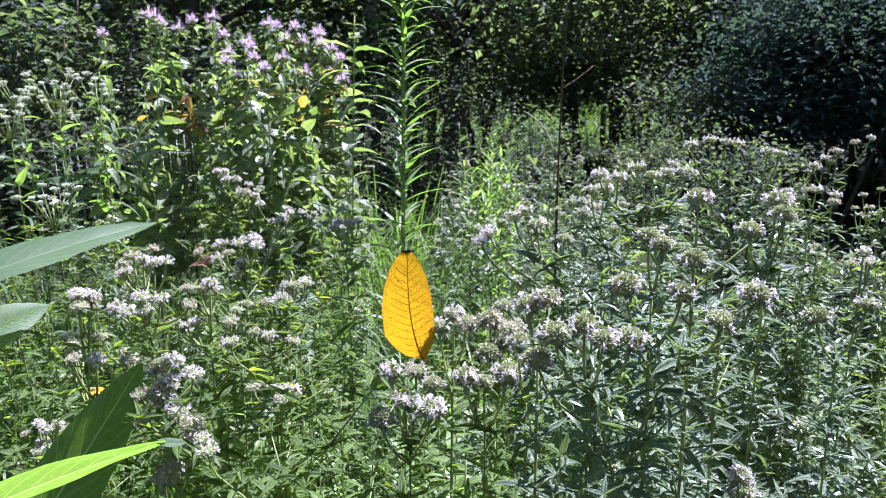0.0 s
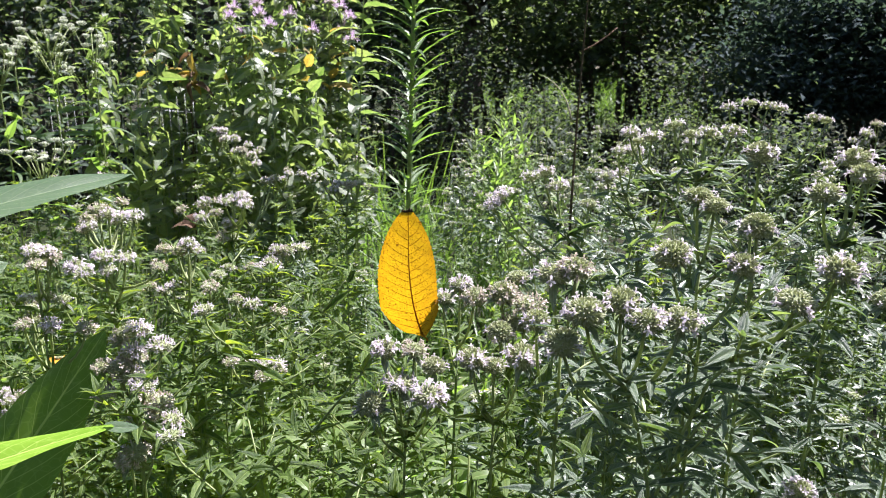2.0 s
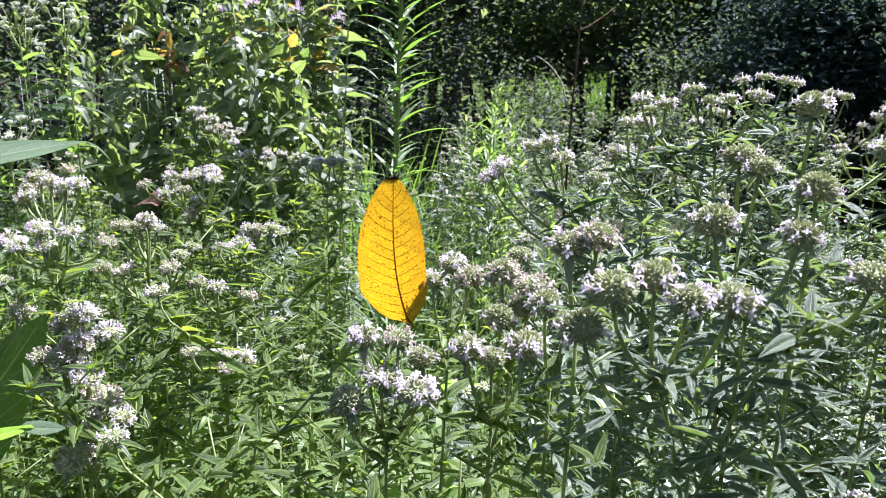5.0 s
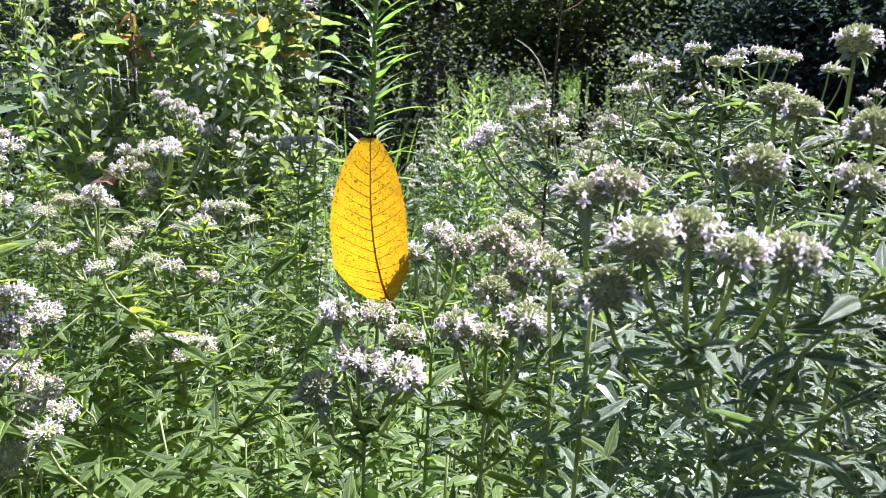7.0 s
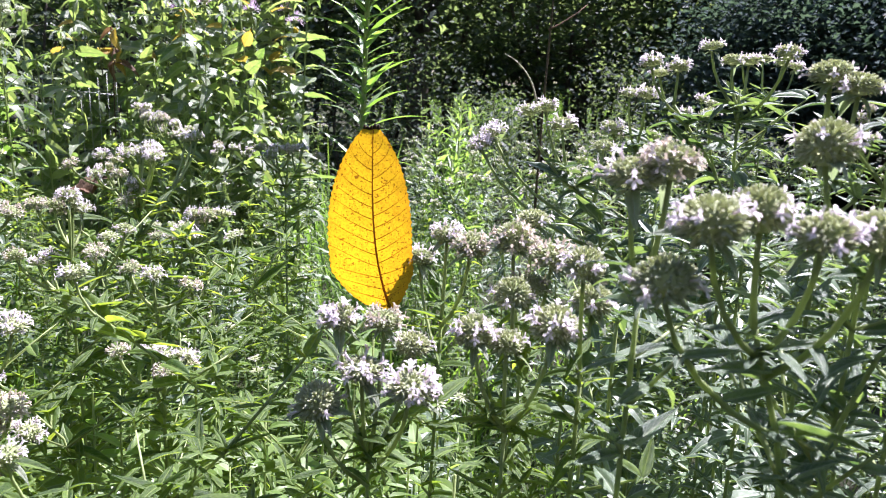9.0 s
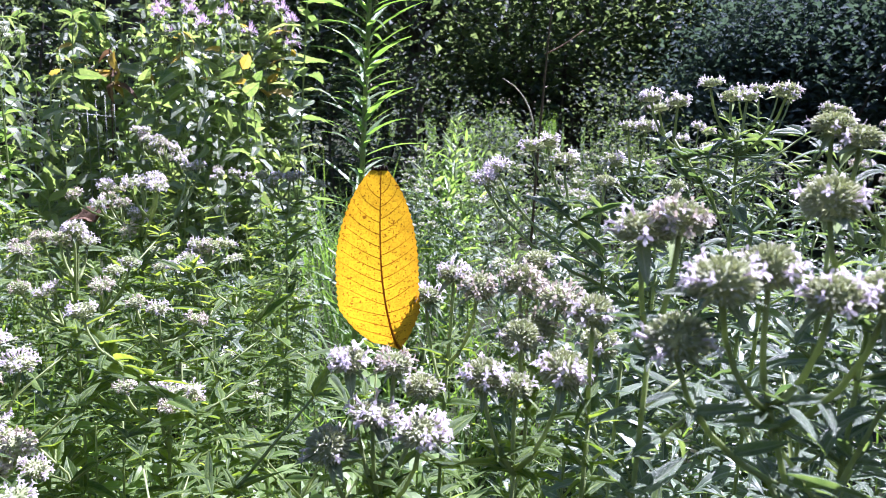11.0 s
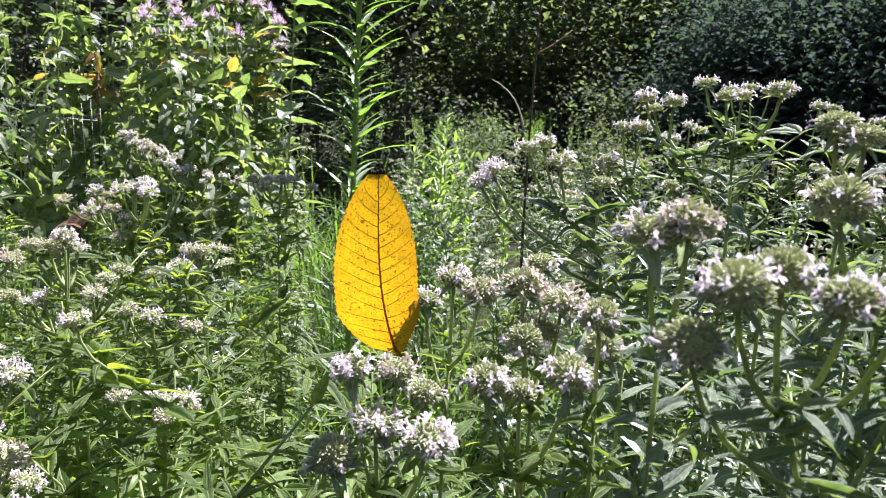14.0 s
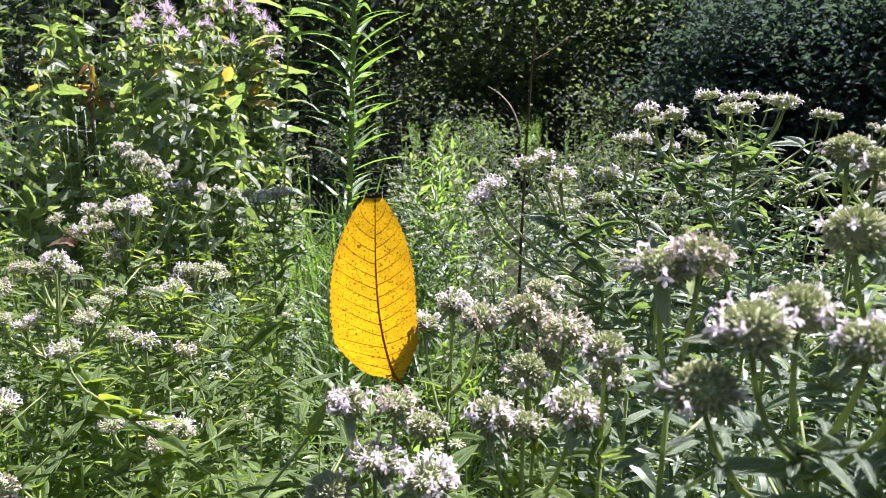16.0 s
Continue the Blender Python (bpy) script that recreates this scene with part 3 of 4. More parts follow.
for i, (x, y, sc) in enumerate(((3.6, 5.6, 1.15), (1.9, 5.9, 0.75), (4.7, 5.3, 1.1), (5.6, 6.0, 1.2), (-0.3, 5.4, 0.8), (-2.3, 4.9, 1.1), (-3.3, 5.3, 1.2), (0.5, 5.0, 0.55), (1.2, 4.9, 0.45), (-4.4, 5.2, 1.2), (-0.8, 4.4, 0.5), (1.5, 3.8, 0.5))):
    copy_thing(shrubs[0 if x > 2.0 else 1], pose(x, y, 0, 0, 0, 83 * i) @ Matrix.Scale(sc, 4))
SIDE = dict(label="dark fine-leaved bush in the shade beside the meadow", category="shrub", group="shrubs below the trees")
side_bush = woody("shrub", (3.3, 5.3), 13, 2.0, 0.95, 0.72, 60, 15000, 0.057, SHRUB_LEAF, 6, 0.02, **SIDE)
copy_thing(side_bush, pose(4.5, 5.7, 0, 0, 0, 130) @ Matrix.Scale(1.1, 4))
copy_thing(side_bush, pose(2.5, 5.9, 0, 0, 0, 220) @ Matrix.Scale(0.9, 4))
back_tree = woody("tree", (-6.5, -5.0), 8, 7.6, 3.2, 1.8, 40, 2400, 0.23, TREE_LEAF, 1, 0.18, **TREE)
# Added out of view, only for the shadow it casts on the corner.
woody("tree", (3.0, 3.7), 4, 4.6, 1.1, 2.5, 40, 5200, 0.085, TREE_LEAF, 1, 0.1, label="unseen tall slim tree added to shade the meadow's corner", group="trees at the meadow's edge")
for i, (x, y, sc) in enumerate(((-3.2, -6.2, 1.05), (0.2, -6.0, 1.0), (3.4, -6.4, 1.05), (6.6, -5.2, 1.0), (-8.6, -1.0, 0.95), (8.8, -1.0, 0.95), (-8.2, 3.4, 0.9), (8.6, 3.4, 0.78))):
    copy_thing(back_tree, pose(x, y, 0, 0, 0, 51 * i + 9) @ Matrix.Scale(sc, 4))
HEDGE = dict(label="tall dark thicket of leafy branches below the trees", category="shrub", group="thicket below the trees")
thickets = [woody("thicket", xy, sd, 3.2, 1.3, lo, 60, 7000, 0.08, TREE_LEAF, 6, 0.03, **HEDGE) for xy, sd, lo in (((-1.0, 7.2), 15, 0.2), ((1.5, 7.8), 16, 0.75))]
for i, (x, y, k, sc) in enumerate(((2.9, 7.2, 0, 1.0), (4.4, 7.0, 0, 1.1), (-2.6, 7.4, 0, 1.1), (-4.3, 7.3, 0, 1.1), (0.4, 8.6, 1, 1.1), (3.6, 8.6, 0, 1.2), (-0.3, 9.4, 0, 1.2), (6.2, 7.6, 0, 1.2), (2.4, 10.0, 1, 1.3), (-6.0, 8.0, 0, 1.2), (3.3, 6.1, 0, 0.62), (4.3, 6.3, 0, 0.7))):
    copy_thing(thickets[k], pose(x, y, 0, 0, 0, 71 * i + 15) @ Matrix.Scale(sc, 4))


def far_woods():
    """A ring of distant woodland all round."""
    rr = random.Random(5)
    soup = Soup()
    for k in range(260):
        a = k / 260 * math.tau
        d = rr.uniform(27, 36)
        for j in range(7):
            leaf_cloud(soup, (d * math.sin(a), d * math.cos(a), rr.uniform(0.3, 7.0)), 1.3, 22, 1.1, rr, 0.8)
    return tagged(new("far_woods", soup.mesh("far_woods", TREE_LEAF)), "distant dark woodland round the meadow", "woods", kind="stuff")


far_woods()


def grass(name, places, label, seed, length=0.35, material=GRASS):
    """Blades of grass in tufts: (x, y, radius, count)."""
    rr = random.Random(seed)
    soup = Soup()
    shapes = [blade(0.013, dr, 0.4, 0.15, 0.6, 4) for dr in (0.1, 0.45, 0.9)]
    for x, y, rad, count in places:
        for _ in range(count):
            a, q = rr.random() * 6.28, rad * math.sqrt(rr.random())
            v, f, uv = shapes[rr.randrange(3)]
            soup.add(v, f, uv, aim((x + q * math.cos(a), y + q * math.sin(a), -0.01), flat_way(rr.random() * 6.28, rr.uniform(0.95, 1.5)), length * rr.uniform(0.5, 1.3), rr.uniform(-0.5, 0.5)))
    return tagged(new(name, soup.mesh(name, material)), label, "grass", kind="stuff")


grass("meadow_grass", [(-0.62, 1.25, 0.16, 260), (-0.5, 1.0, 0.15, 160), (-0.15, 1.95, 0.22, 50), (0.1, 1.6, 0.2, 50), (-0.05, 2.5, 0.3, 80), (0.35, 1.9, 0.3, 90), (-0.35, 1.5, 0.3, 50), (-0.9, 1.9, 0.3, 220), (-0.25, 2.6, 0.3, 120), (-0.30, 3.3, 0.4, 180), (-0.45, 3.9, 0.4, 260)], "tall bright green meadow grass between the flowers", 31, 0.5)
grass("undergrowth", [(0.25, 0.75, 0.35, 140), (0.5, 1.15, 0.35, 200), (-0.2, 0.75, 0.35, 90), (0.0, 1.3, 0.5, 420), (0.1, 1.15, 0.3, 260), (-0.12, 1.15, 0.25, 200), (-0.2, 1.9, 0.9, 800)], "short green grass under the flowers", 32, 0.28)
grass("lawn_grass", [(0.0, -2.0, 2.6, 1300), (-2.8, 1.2, 2.2, 1100), (2.6, 0.6, 2.0, 900), (-2.4, 3.6, 1.4, 400)], "rough grass round the flower patch", 34, 0.3)
grass("rough_grass", [(2.0, 11.5, 1.6, 1200), (2.2, 14.0, 3.0, 1500)], "sunlit rough grass beyond the trees", 33, 0.75)


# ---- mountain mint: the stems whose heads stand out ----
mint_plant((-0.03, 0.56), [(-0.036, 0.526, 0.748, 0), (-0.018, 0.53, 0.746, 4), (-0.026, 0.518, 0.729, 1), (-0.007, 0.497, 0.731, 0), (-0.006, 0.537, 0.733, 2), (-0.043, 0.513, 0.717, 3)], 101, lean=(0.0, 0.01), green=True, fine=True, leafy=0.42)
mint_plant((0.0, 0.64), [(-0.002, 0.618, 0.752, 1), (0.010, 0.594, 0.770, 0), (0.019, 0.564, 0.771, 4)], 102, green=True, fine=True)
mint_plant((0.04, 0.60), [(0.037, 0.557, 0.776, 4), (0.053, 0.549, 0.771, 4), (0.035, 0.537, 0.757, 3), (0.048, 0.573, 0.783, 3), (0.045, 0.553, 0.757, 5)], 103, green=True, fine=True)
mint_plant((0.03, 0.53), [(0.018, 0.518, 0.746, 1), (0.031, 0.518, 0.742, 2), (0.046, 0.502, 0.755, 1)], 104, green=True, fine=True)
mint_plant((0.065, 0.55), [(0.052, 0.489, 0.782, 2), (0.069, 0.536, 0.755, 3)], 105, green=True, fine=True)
HOARY = "hoary mountain mint with half-spent lilac heads"
mint_plant((0.112, 0.455), [(0.057, 0.424, 0.794, 3), (0.066, 0.420, 0.811, 2), (0.085, 0.433, 0.812, 2), (0.092, 0.413, 0.810, 1), (0.108, 0.415, 0.810, 2)], 106, label=HOARY, fine=True, leafy=0.8, via=((0.112, 0.445, 0.66), (0.104, 0.430, 0.732), (0.093, 0.430, 0.757)), fork=(0.086, 0.430, 0.780))
mint_plant((0.065, 0.480), [(0.056, 0.457, 0.818, 1), (0.066, 0.453, 0.822, 4)], 107, fine=True)
mint_plant((0.130, 0.475), [(0.114, 0.457, 0.829, 2), (0.148, 0.454, 0.826, 1)], 108, label=HOARY, fine=True)
mint_plant((0.145, 0.515), [(0.139, 0.505, 0.852, 3), (0.146, 0.498, 0.848, 3)], 132, label=HOARY, fine=True)
mint_plant((0.165, 0.485), [(0.158, 0.467, 0.843, 3)], 133, label=HOARY, fine=True)
mint_plant((0.09, 0.46), [(0.160, 0.420, 0.819, 3), (0.179, 0.423, 0.833, 1)], 134, label=HOARY, fine=True, leafy=0.75, via=((0.100, 0.455, 0.62), (0.119, 0.450, 0.718), (0.138, 0.447, 0.775)), fork=(0.156, 0.435, 0.800))
mint_plant((0.185, 0.535), [(0.176, 0.520, 0.874, 2)], 135, label=HOARY, fine=True)
mint_plant((0.222, 0.525), [(0.225, 0.500, 0.866, 3), (0.229, 0.520, 0.872, 1), (0.20, 0.49, 0.857, 2)], 109, label=HOARY, fine=True)
mint_plant((0.30, 0.56), [(0.316, 0.550, 0.790, 2), (0.29, 0.57, 0.775, 3)], 110, fine=True)
mint_plant((0.20, 0.47), [(0.19, 0.45, 0.705, 0), (0.196, 0.458, 0.69, 1)], 111, fine=True)
CANDLE = dict(size=0.0078, leaf=0.036)
mint_plant((0.22, 0.745), [(0.187, 0.737, 0.873, 2), (0.204, 0.742, 0.865, 3), (0.222, 0.757, 0.866, 2), (0.229, 0.716, 0.870, 2)], 112, via=((0.214, 0.740, 0.78),), fork=(0.207, 0.732, 0.846), leafy=0.7, **CANDLE)
mint_plant((0.24, 0.76), [(0.158, 0.768, 0.862, 0), (0.176, 0.764, 0.860, 1), (0.167, 0.775, 0.855, 2), (0.204, 0.770, 0.829, 3)], 113, via=((0.225, 0.757, 0.76), (0.200, 0.757, 0.800)), fork=(0.174, 0.760, 0.834), **CANDLE)
mint_plant((0.36, 1.0), [(0.318, 0.985, 0.876, 1), (0.351, 1.010, 0.880, 2), (0.374, 1.015, 0.877, 2), (0.390, 1.020, 0.874, 1)], 114, via=((0.355, 1.0, 0.79),), fork=(0.352, 1.0, 0.838), **CANDLE)
mint_plant((0.38, 1.0), [(0.428, 1.012, 0.864, 1), (0.442, 1.008, 0.862, 2), (0.469, 0.965, 0.850, 1)], 136, via=((0.375, 1.0, 0.74),), fork=(0.412, 1.0, 0.805), **CANDLE)
mint_plant((0.17, 0.72), [(0.082, 0.746, 0.829, 1), (0.070, 0.738, 0.826, 2), (0.092, 0.735, 0.818, 1), (0.045, 0.721, 0.812, 0), (0.037, 0.718, 0.804, 0), (0.118, 0.725, 0.806, 3)], 115, via=((0.150, 0.717, 0.70), (0.133, 0.715, 0.739)), fork=(0.098, 0.715, 0.781), **CANDLE)
mint_plant((0.20, 0.83), [(0.153, 0.831, 0.812, 1), (0.162, 0.828, 0.840, 2), (0.176, 0.828, 0.840, 1)], 116, via=((0.190, 0.83, 0.75),), fork=(0.172, 0.83, 0.795), **CANDLE)
mint_plant((0.22, 0.98), [(0.194, 0.95, 0.801, 1), (0.23, 0.97, 0.80, 2), (0.214, 0.85, 0.792, 3)], 137, **CANDLE)
mint_plant((0.34, 1.15), [(0.343, 1.139, 0.836, 1), (0.36, 1.15, 0.83, 2), (0.32, 1.13, 0.82, 1)], 138, **CANDLE)
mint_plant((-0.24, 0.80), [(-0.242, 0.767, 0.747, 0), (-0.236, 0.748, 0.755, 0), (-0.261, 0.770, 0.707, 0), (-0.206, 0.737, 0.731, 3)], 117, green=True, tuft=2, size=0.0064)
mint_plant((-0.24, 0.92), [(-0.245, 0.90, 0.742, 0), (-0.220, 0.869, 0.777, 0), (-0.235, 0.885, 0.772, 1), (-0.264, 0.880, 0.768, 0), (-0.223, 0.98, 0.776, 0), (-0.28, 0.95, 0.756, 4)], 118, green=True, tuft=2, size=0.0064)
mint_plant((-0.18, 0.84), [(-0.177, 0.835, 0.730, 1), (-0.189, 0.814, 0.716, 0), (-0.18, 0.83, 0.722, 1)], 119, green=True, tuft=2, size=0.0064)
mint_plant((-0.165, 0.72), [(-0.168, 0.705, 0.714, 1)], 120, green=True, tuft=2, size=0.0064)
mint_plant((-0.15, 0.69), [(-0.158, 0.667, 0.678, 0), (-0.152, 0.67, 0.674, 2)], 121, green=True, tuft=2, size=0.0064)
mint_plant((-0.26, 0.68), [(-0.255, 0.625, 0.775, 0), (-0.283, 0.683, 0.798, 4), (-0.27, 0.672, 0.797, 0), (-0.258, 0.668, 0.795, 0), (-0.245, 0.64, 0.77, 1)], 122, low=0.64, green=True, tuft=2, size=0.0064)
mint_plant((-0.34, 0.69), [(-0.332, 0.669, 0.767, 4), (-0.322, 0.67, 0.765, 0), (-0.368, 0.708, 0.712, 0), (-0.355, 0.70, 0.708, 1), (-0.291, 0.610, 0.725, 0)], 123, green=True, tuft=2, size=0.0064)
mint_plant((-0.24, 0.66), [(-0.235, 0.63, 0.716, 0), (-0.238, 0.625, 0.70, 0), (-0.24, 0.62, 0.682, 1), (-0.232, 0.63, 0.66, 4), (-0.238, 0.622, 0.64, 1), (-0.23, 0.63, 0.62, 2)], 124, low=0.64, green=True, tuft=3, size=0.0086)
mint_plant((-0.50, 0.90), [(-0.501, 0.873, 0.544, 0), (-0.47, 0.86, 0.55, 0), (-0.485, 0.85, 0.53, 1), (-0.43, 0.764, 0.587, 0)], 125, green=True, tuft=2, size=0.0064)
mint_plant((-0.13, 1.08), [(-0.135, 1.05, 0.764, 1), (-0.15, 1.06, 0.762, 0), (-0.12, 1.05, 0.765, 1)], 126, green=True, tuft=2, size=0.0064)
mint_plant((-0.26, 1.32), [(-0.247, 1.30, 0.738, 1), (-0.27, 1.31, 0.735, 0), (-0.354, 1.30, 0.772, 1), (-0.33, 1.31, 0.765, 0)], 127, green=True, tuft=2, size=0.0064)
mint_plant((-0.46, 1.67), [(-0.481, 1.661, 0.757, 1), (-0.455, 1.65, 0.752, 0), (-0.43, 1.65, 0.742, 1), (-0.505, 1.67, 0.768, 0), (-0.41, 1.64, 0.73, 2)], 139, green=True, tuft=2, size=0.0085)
mint_plant((0.74, 1.42), [(0.679, 1.4, 0.804, 1), (0.778, 1.4, 0.856, 0), (0.73, 1.42, 0.83, 2), (0.70, 1.4, 0.82, 1)], 128, tuft=1, size=0.0075)
mint_plant((0.44, 0.83), [(0.45, 0.80, 0.774, 0), (0.47, 0.82, 0.76, 2)], 129, tuft=1, size=0.0075)
mint_plant((0.56, 1.15), [(0.55, 1.12, 0.80, 1), (0.585, 1.13, 0.79, 1), (0.53, 1.16, 0.785, 2)], 130, tuft=1, size=0.0075)


for i, (x, y, z, w) in enumerate(((0.0, 0.62, 0.715, -0.17), (-0.09, 0.57, 0.69, -0.15), (0.02, 0.74, 0.73, -0.18), (-0.17, 0.68, 0.70, -0.14), (-0.10, 0.80, 0.735, -0.17), (-0.22, 0.56, 0.67, 0.13), (-0.03, 0.54, 0.655, -0.14), (-0.30, 0.78, 0.70, 0.15), (-0.13, 0.52, 0.65, 0.10))):
    mint_plant((x, y), [(x + w * 1.06, y, z + 0.022, 2 + i % 2)] if i % 3 == 0 else [], 160 + i, low=0.40, green=True, leaf=0.029, size=0.007, via=((x + 0.06 * w, y, 0.45), (x + 0.35 * w, y, z - 0.085)), fork=(x + w, y, z), close=0.62, label="green mountain mint stem leaning over its neighbours")
for i, (x, y, z) in enumerate(((0.10, 0.60, 0.76), (0.135, 0.66, 0.79), (0.17, 0.60, 0.79), (0.20, 0.68, 0.81), (0.115, 0.70, 0.78), (0.235, 0.62, 0.80), (0.155, 0.72, 0.80), (0.09, 0.66, 0.74))):
    mint_plant((x, y), [], 140 + i, joined=True, bare=z, leaf=0.026, label="leafy hoary mountain mint stem without flowers")
for i, (x, y, z) in enumerate(((0.50, 1.15, 0.745), (0.545, 1.20, 0.76), (0.525, 1.28, 0.735), (0.59, 1.30, 0.745), (0.56, 1.12, 0.73), (0.65, 1.42, 0.72))):
    mint_plant((x, y), [(x - 0.012, y, z + 0.012, 2), (x + 0.014, y + 0.01, z + 0.004, 3)] if i % 2 else [], 180 + i, joined=True, bare=z, leaf=0.032, label="leafy hoary mountain mint stem at the stand's edge")


# ---- mountain mint: the stand behind and below them ----
def mint_stand():
    rr = random.Random(77)
    kinds = []
    for k in range(15):
        n = (0, 0, 0, 1, 2, 3, 5, 6, 5, 4, 0, 0, 0, 1, 2)[k]
        wide = 0.02 + 0.005 * n
        heads = [(rr.uniform(-wide, wide), rr.uniform(-wide, wide), 0.70 + rr.uniform(-0.025, 0.025), rr.choice((1, 2, 2, 3, 3, 3))) for _ in range(n)]
        kinds.append(mint_plant((0, 0), heads, 200 + k, 0.36 if 5 <= k < 10 else 0.30, green=k >= 10, joined=True, far=5 <= k < 10, leaf=0.036 if 5 <= k < 10 else 0.030, lean=(rr.uniform(-0.12, 0.12), rr.uniform(-0.12, 0.12)), label="leafy mountain mint in the crowded stand" if n < 2 else "mountain mint with small pale heads in the crowded stand"))
    spots = []
    while len(spots) < 34:
        y = rr.uniform(0.70, 1.45)
        x = rr.uniform(0.47, 0.68) * y
        if all((x - a) ** 2 + (y - b) ** 2 > 0.0030 for a, b in spots):
            spots.append((x, y))
    for _ in range(20000):
        y = 0.48 + 2.5 * rr.random() ** 1.4
        x = rr.uniform(-0.66, 0.66) * (y + 0.2)
        gap = 0.040 + 0.045 * max(0, y - 0.7)
        if any((x - a) ** 2 + (y - b) ** 2 < gap * gap for a, b in spots):
            continue
        if (y > 1.75 and x < -0.20 * y) or (y > 1.2 and x > 0.25 * y + 0.06):
            continue
        if -0.36 < x < -0.16 and 0.5 < y < 0.76:
            continue
        if -0.16 < x < 0.03 and 0.5 < y < 0.90 and rr.random() < 0.45:
            continue
        if 1.3 < y < 2.85 and abs(x - 0.048 * y) < 0.055:
            continue
        if y > 1.75 and -0.30 < x < 0.0 and y < 2.9:
            continue
        if x < -0.36 * y and 0.55 < y < 1.3 and rr.random() < 0.7:
            continue
        if y > 1.25 and -0.085 * y < x < 0.015 * y:
            continue
        if -0.2 < x < 0.1 and 0.75 < y < 1.35 and rr.random() < 0.55:
            continue
        spots.append((x, y))
        if len(spots) >= 610:
            break
    spots += [(0.50 * y + dx, y) for y, dx in ((1.15, 0.0), (1.25, -0.06), (1.3, 0.05), (1.4, -0.02), (1.5, 0.06), (1.55, -0.08), (1.65, 0.0), (1.75, 0.08), (1.8, -0.06), (1.9, 0.02))]
    used = set()
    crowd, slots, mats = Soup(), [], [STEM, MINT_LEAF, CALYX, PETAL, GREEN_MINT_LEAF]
    for x, y in spots:
        k = rr.choice((0, 0, 1, 1, 2, 2, 3)) if y < 1.1 else rr.randrange(0, 6) if y < 1.35 or (x < 0.03 and y < 1.9) else rr.randrange(5, 10)
        if k < 5 and (x < 0.20 + rr.uniform(-0.10, 0.10) or y > 1.05):
            k += 10
        tall = 0.62 + 0.38 * min(1, max(0, (y - 0.48) / 0.42)) + rr.uniform(-0.24, 0.04) + (0.02 if y > 2.0 and x > 0.02 else 0.01 if y > 1.4 else 0)
        if -0.25 < x < 0.12 and 0.74 < y < 1.6:
            tall *= 0.75
        m = pose(x, y, 0, rr.uniform(-13, 13), rr.uniform(-15, 11), rr.uniform(0, 360)) @ Matrix.Diagonal((1, 1, tall, 1))
        if k not in used:
            kinds[k].matrix_basis = m
            used.add(k)
        elif y < 0.98:
            copy_thing(kinds[k], m)
        else:
            for o in kinds[k].children:
                me = o.data
                layer = me.uv_layers["uv"].data
                uv = {l.vertex_index: tuple(layer[l.index].uv) for l in me.loops}
                crowd.add([v.co for v in me.vertices], [tuple(p.vertices) for p in me.polygons], [uv.get(i, (0.5, 0.5)) for i in range(len(me.vertices))], m @ o.matrix_basis)
                slots += [mats.index(me.materials[p.material_index]) for p in me.polygons]
    tagged(new("mint_crowd", mesh("mint_crowd", crowd.v, crowd.f, None, crowd.uv, False, mats, slots)), "crowded mountain mint with small pale heads further back", "wildflower", kind="stuff")


mint_stand()


# ---- tall stalks ----
def leafy_stalk(name, at, top, seed, shapes, leaf, low, step, whorl, label, up=0.5, bow=(0, 0), wild=0.28, girth=0.0032, crowd=0.0, old=0.0, roll=0.4):
    """An upright stalk with leaves all the way: whorl 0 spirals, 2 stands in pairs."""
    rr = random.Random(seed)
    root = thing(name, (at[0], at[1], 0), label, "wild plant")
    tip = Vector(top) - Vector((at[0], at[1], 0))
    pts = curve_points((0, 0, 0), tip, 0, (bow[0], bow[1], 0), 12)
    soup = Soup()
    soup.tube(pts, [girth * (1 - 0.04 * i) for i in range(13)], 6)
    part("stem", soup.mesh("stem", STEM), root)
    lower = Soup()
    z, a = low, rr.random() * 6.28
    while z < tip.z:
        t = z / tip.z * 12
        i = min(int(t), 11)
        p = pts[i].lerp(pts[i + 1], t - i)
        size = leaf * rr.uniform(0.55, 1.15) * (1.0 if z < tip.z - 0.08 else 0.6)
        for k in range(whorl or 1):
            shape = shapes[rr.randrange(len(shapes))]
            spot = aim(p, flat_way(a + k * math.pi + rr.uniform(-0.2, 0.2), rr.uniform(up - wild, up + wild)), size, rr.uniform(-roll, roll))
            if z < crowd:
                lower.add(*SHAPES[shape], spot)
            elif rr.random() < old:
                part("withered_leaf", OLD_BLADE, root, spot, "yellowed leaf")
            else:
                part("leaf", shape, root, spot)
        z += step * rr.uniform(0.8, 1.2)
        a += 2.4 if not whorl else math.pi / 2
    if lower.v:
        part("foliage", lower.mesh("foliage", shapes[0].materials[0]), root)
    return root


ROD_BLADES = [blade_mesh("leaf", GOLDENROD_LEAF, w, dr, 0.3, 0.35, 0.9, 8, twist=tw, wave=0.004) for w, dr, tw in ((0.125, 0.34, 0.2), (0.11, 0.50, -0.3), (0.125, 0.22, 0.2), (0.11, 0.62, 0.3))]
YOUNG_BLADES = [blade_mesh("leaf", YOUNG_LEAF, w, dr, 0.3, 0.35, 0.9, 6, twist=tw) for w, dr, tw in ((0.16, 0.30, 0.2), (0.14, 0.5, -0.3), (0.16, 0.1, 0.2))]
BALM_BLADES = [blade_mesh("leaf", BALM_LEAF, w, dr, 0.25, 0.3, 0.85, 8, saw=0.08, wave=0.02) for w, dr in ((0.44, 0.40), (0.40, 0.75), (0.50, 0.15))]
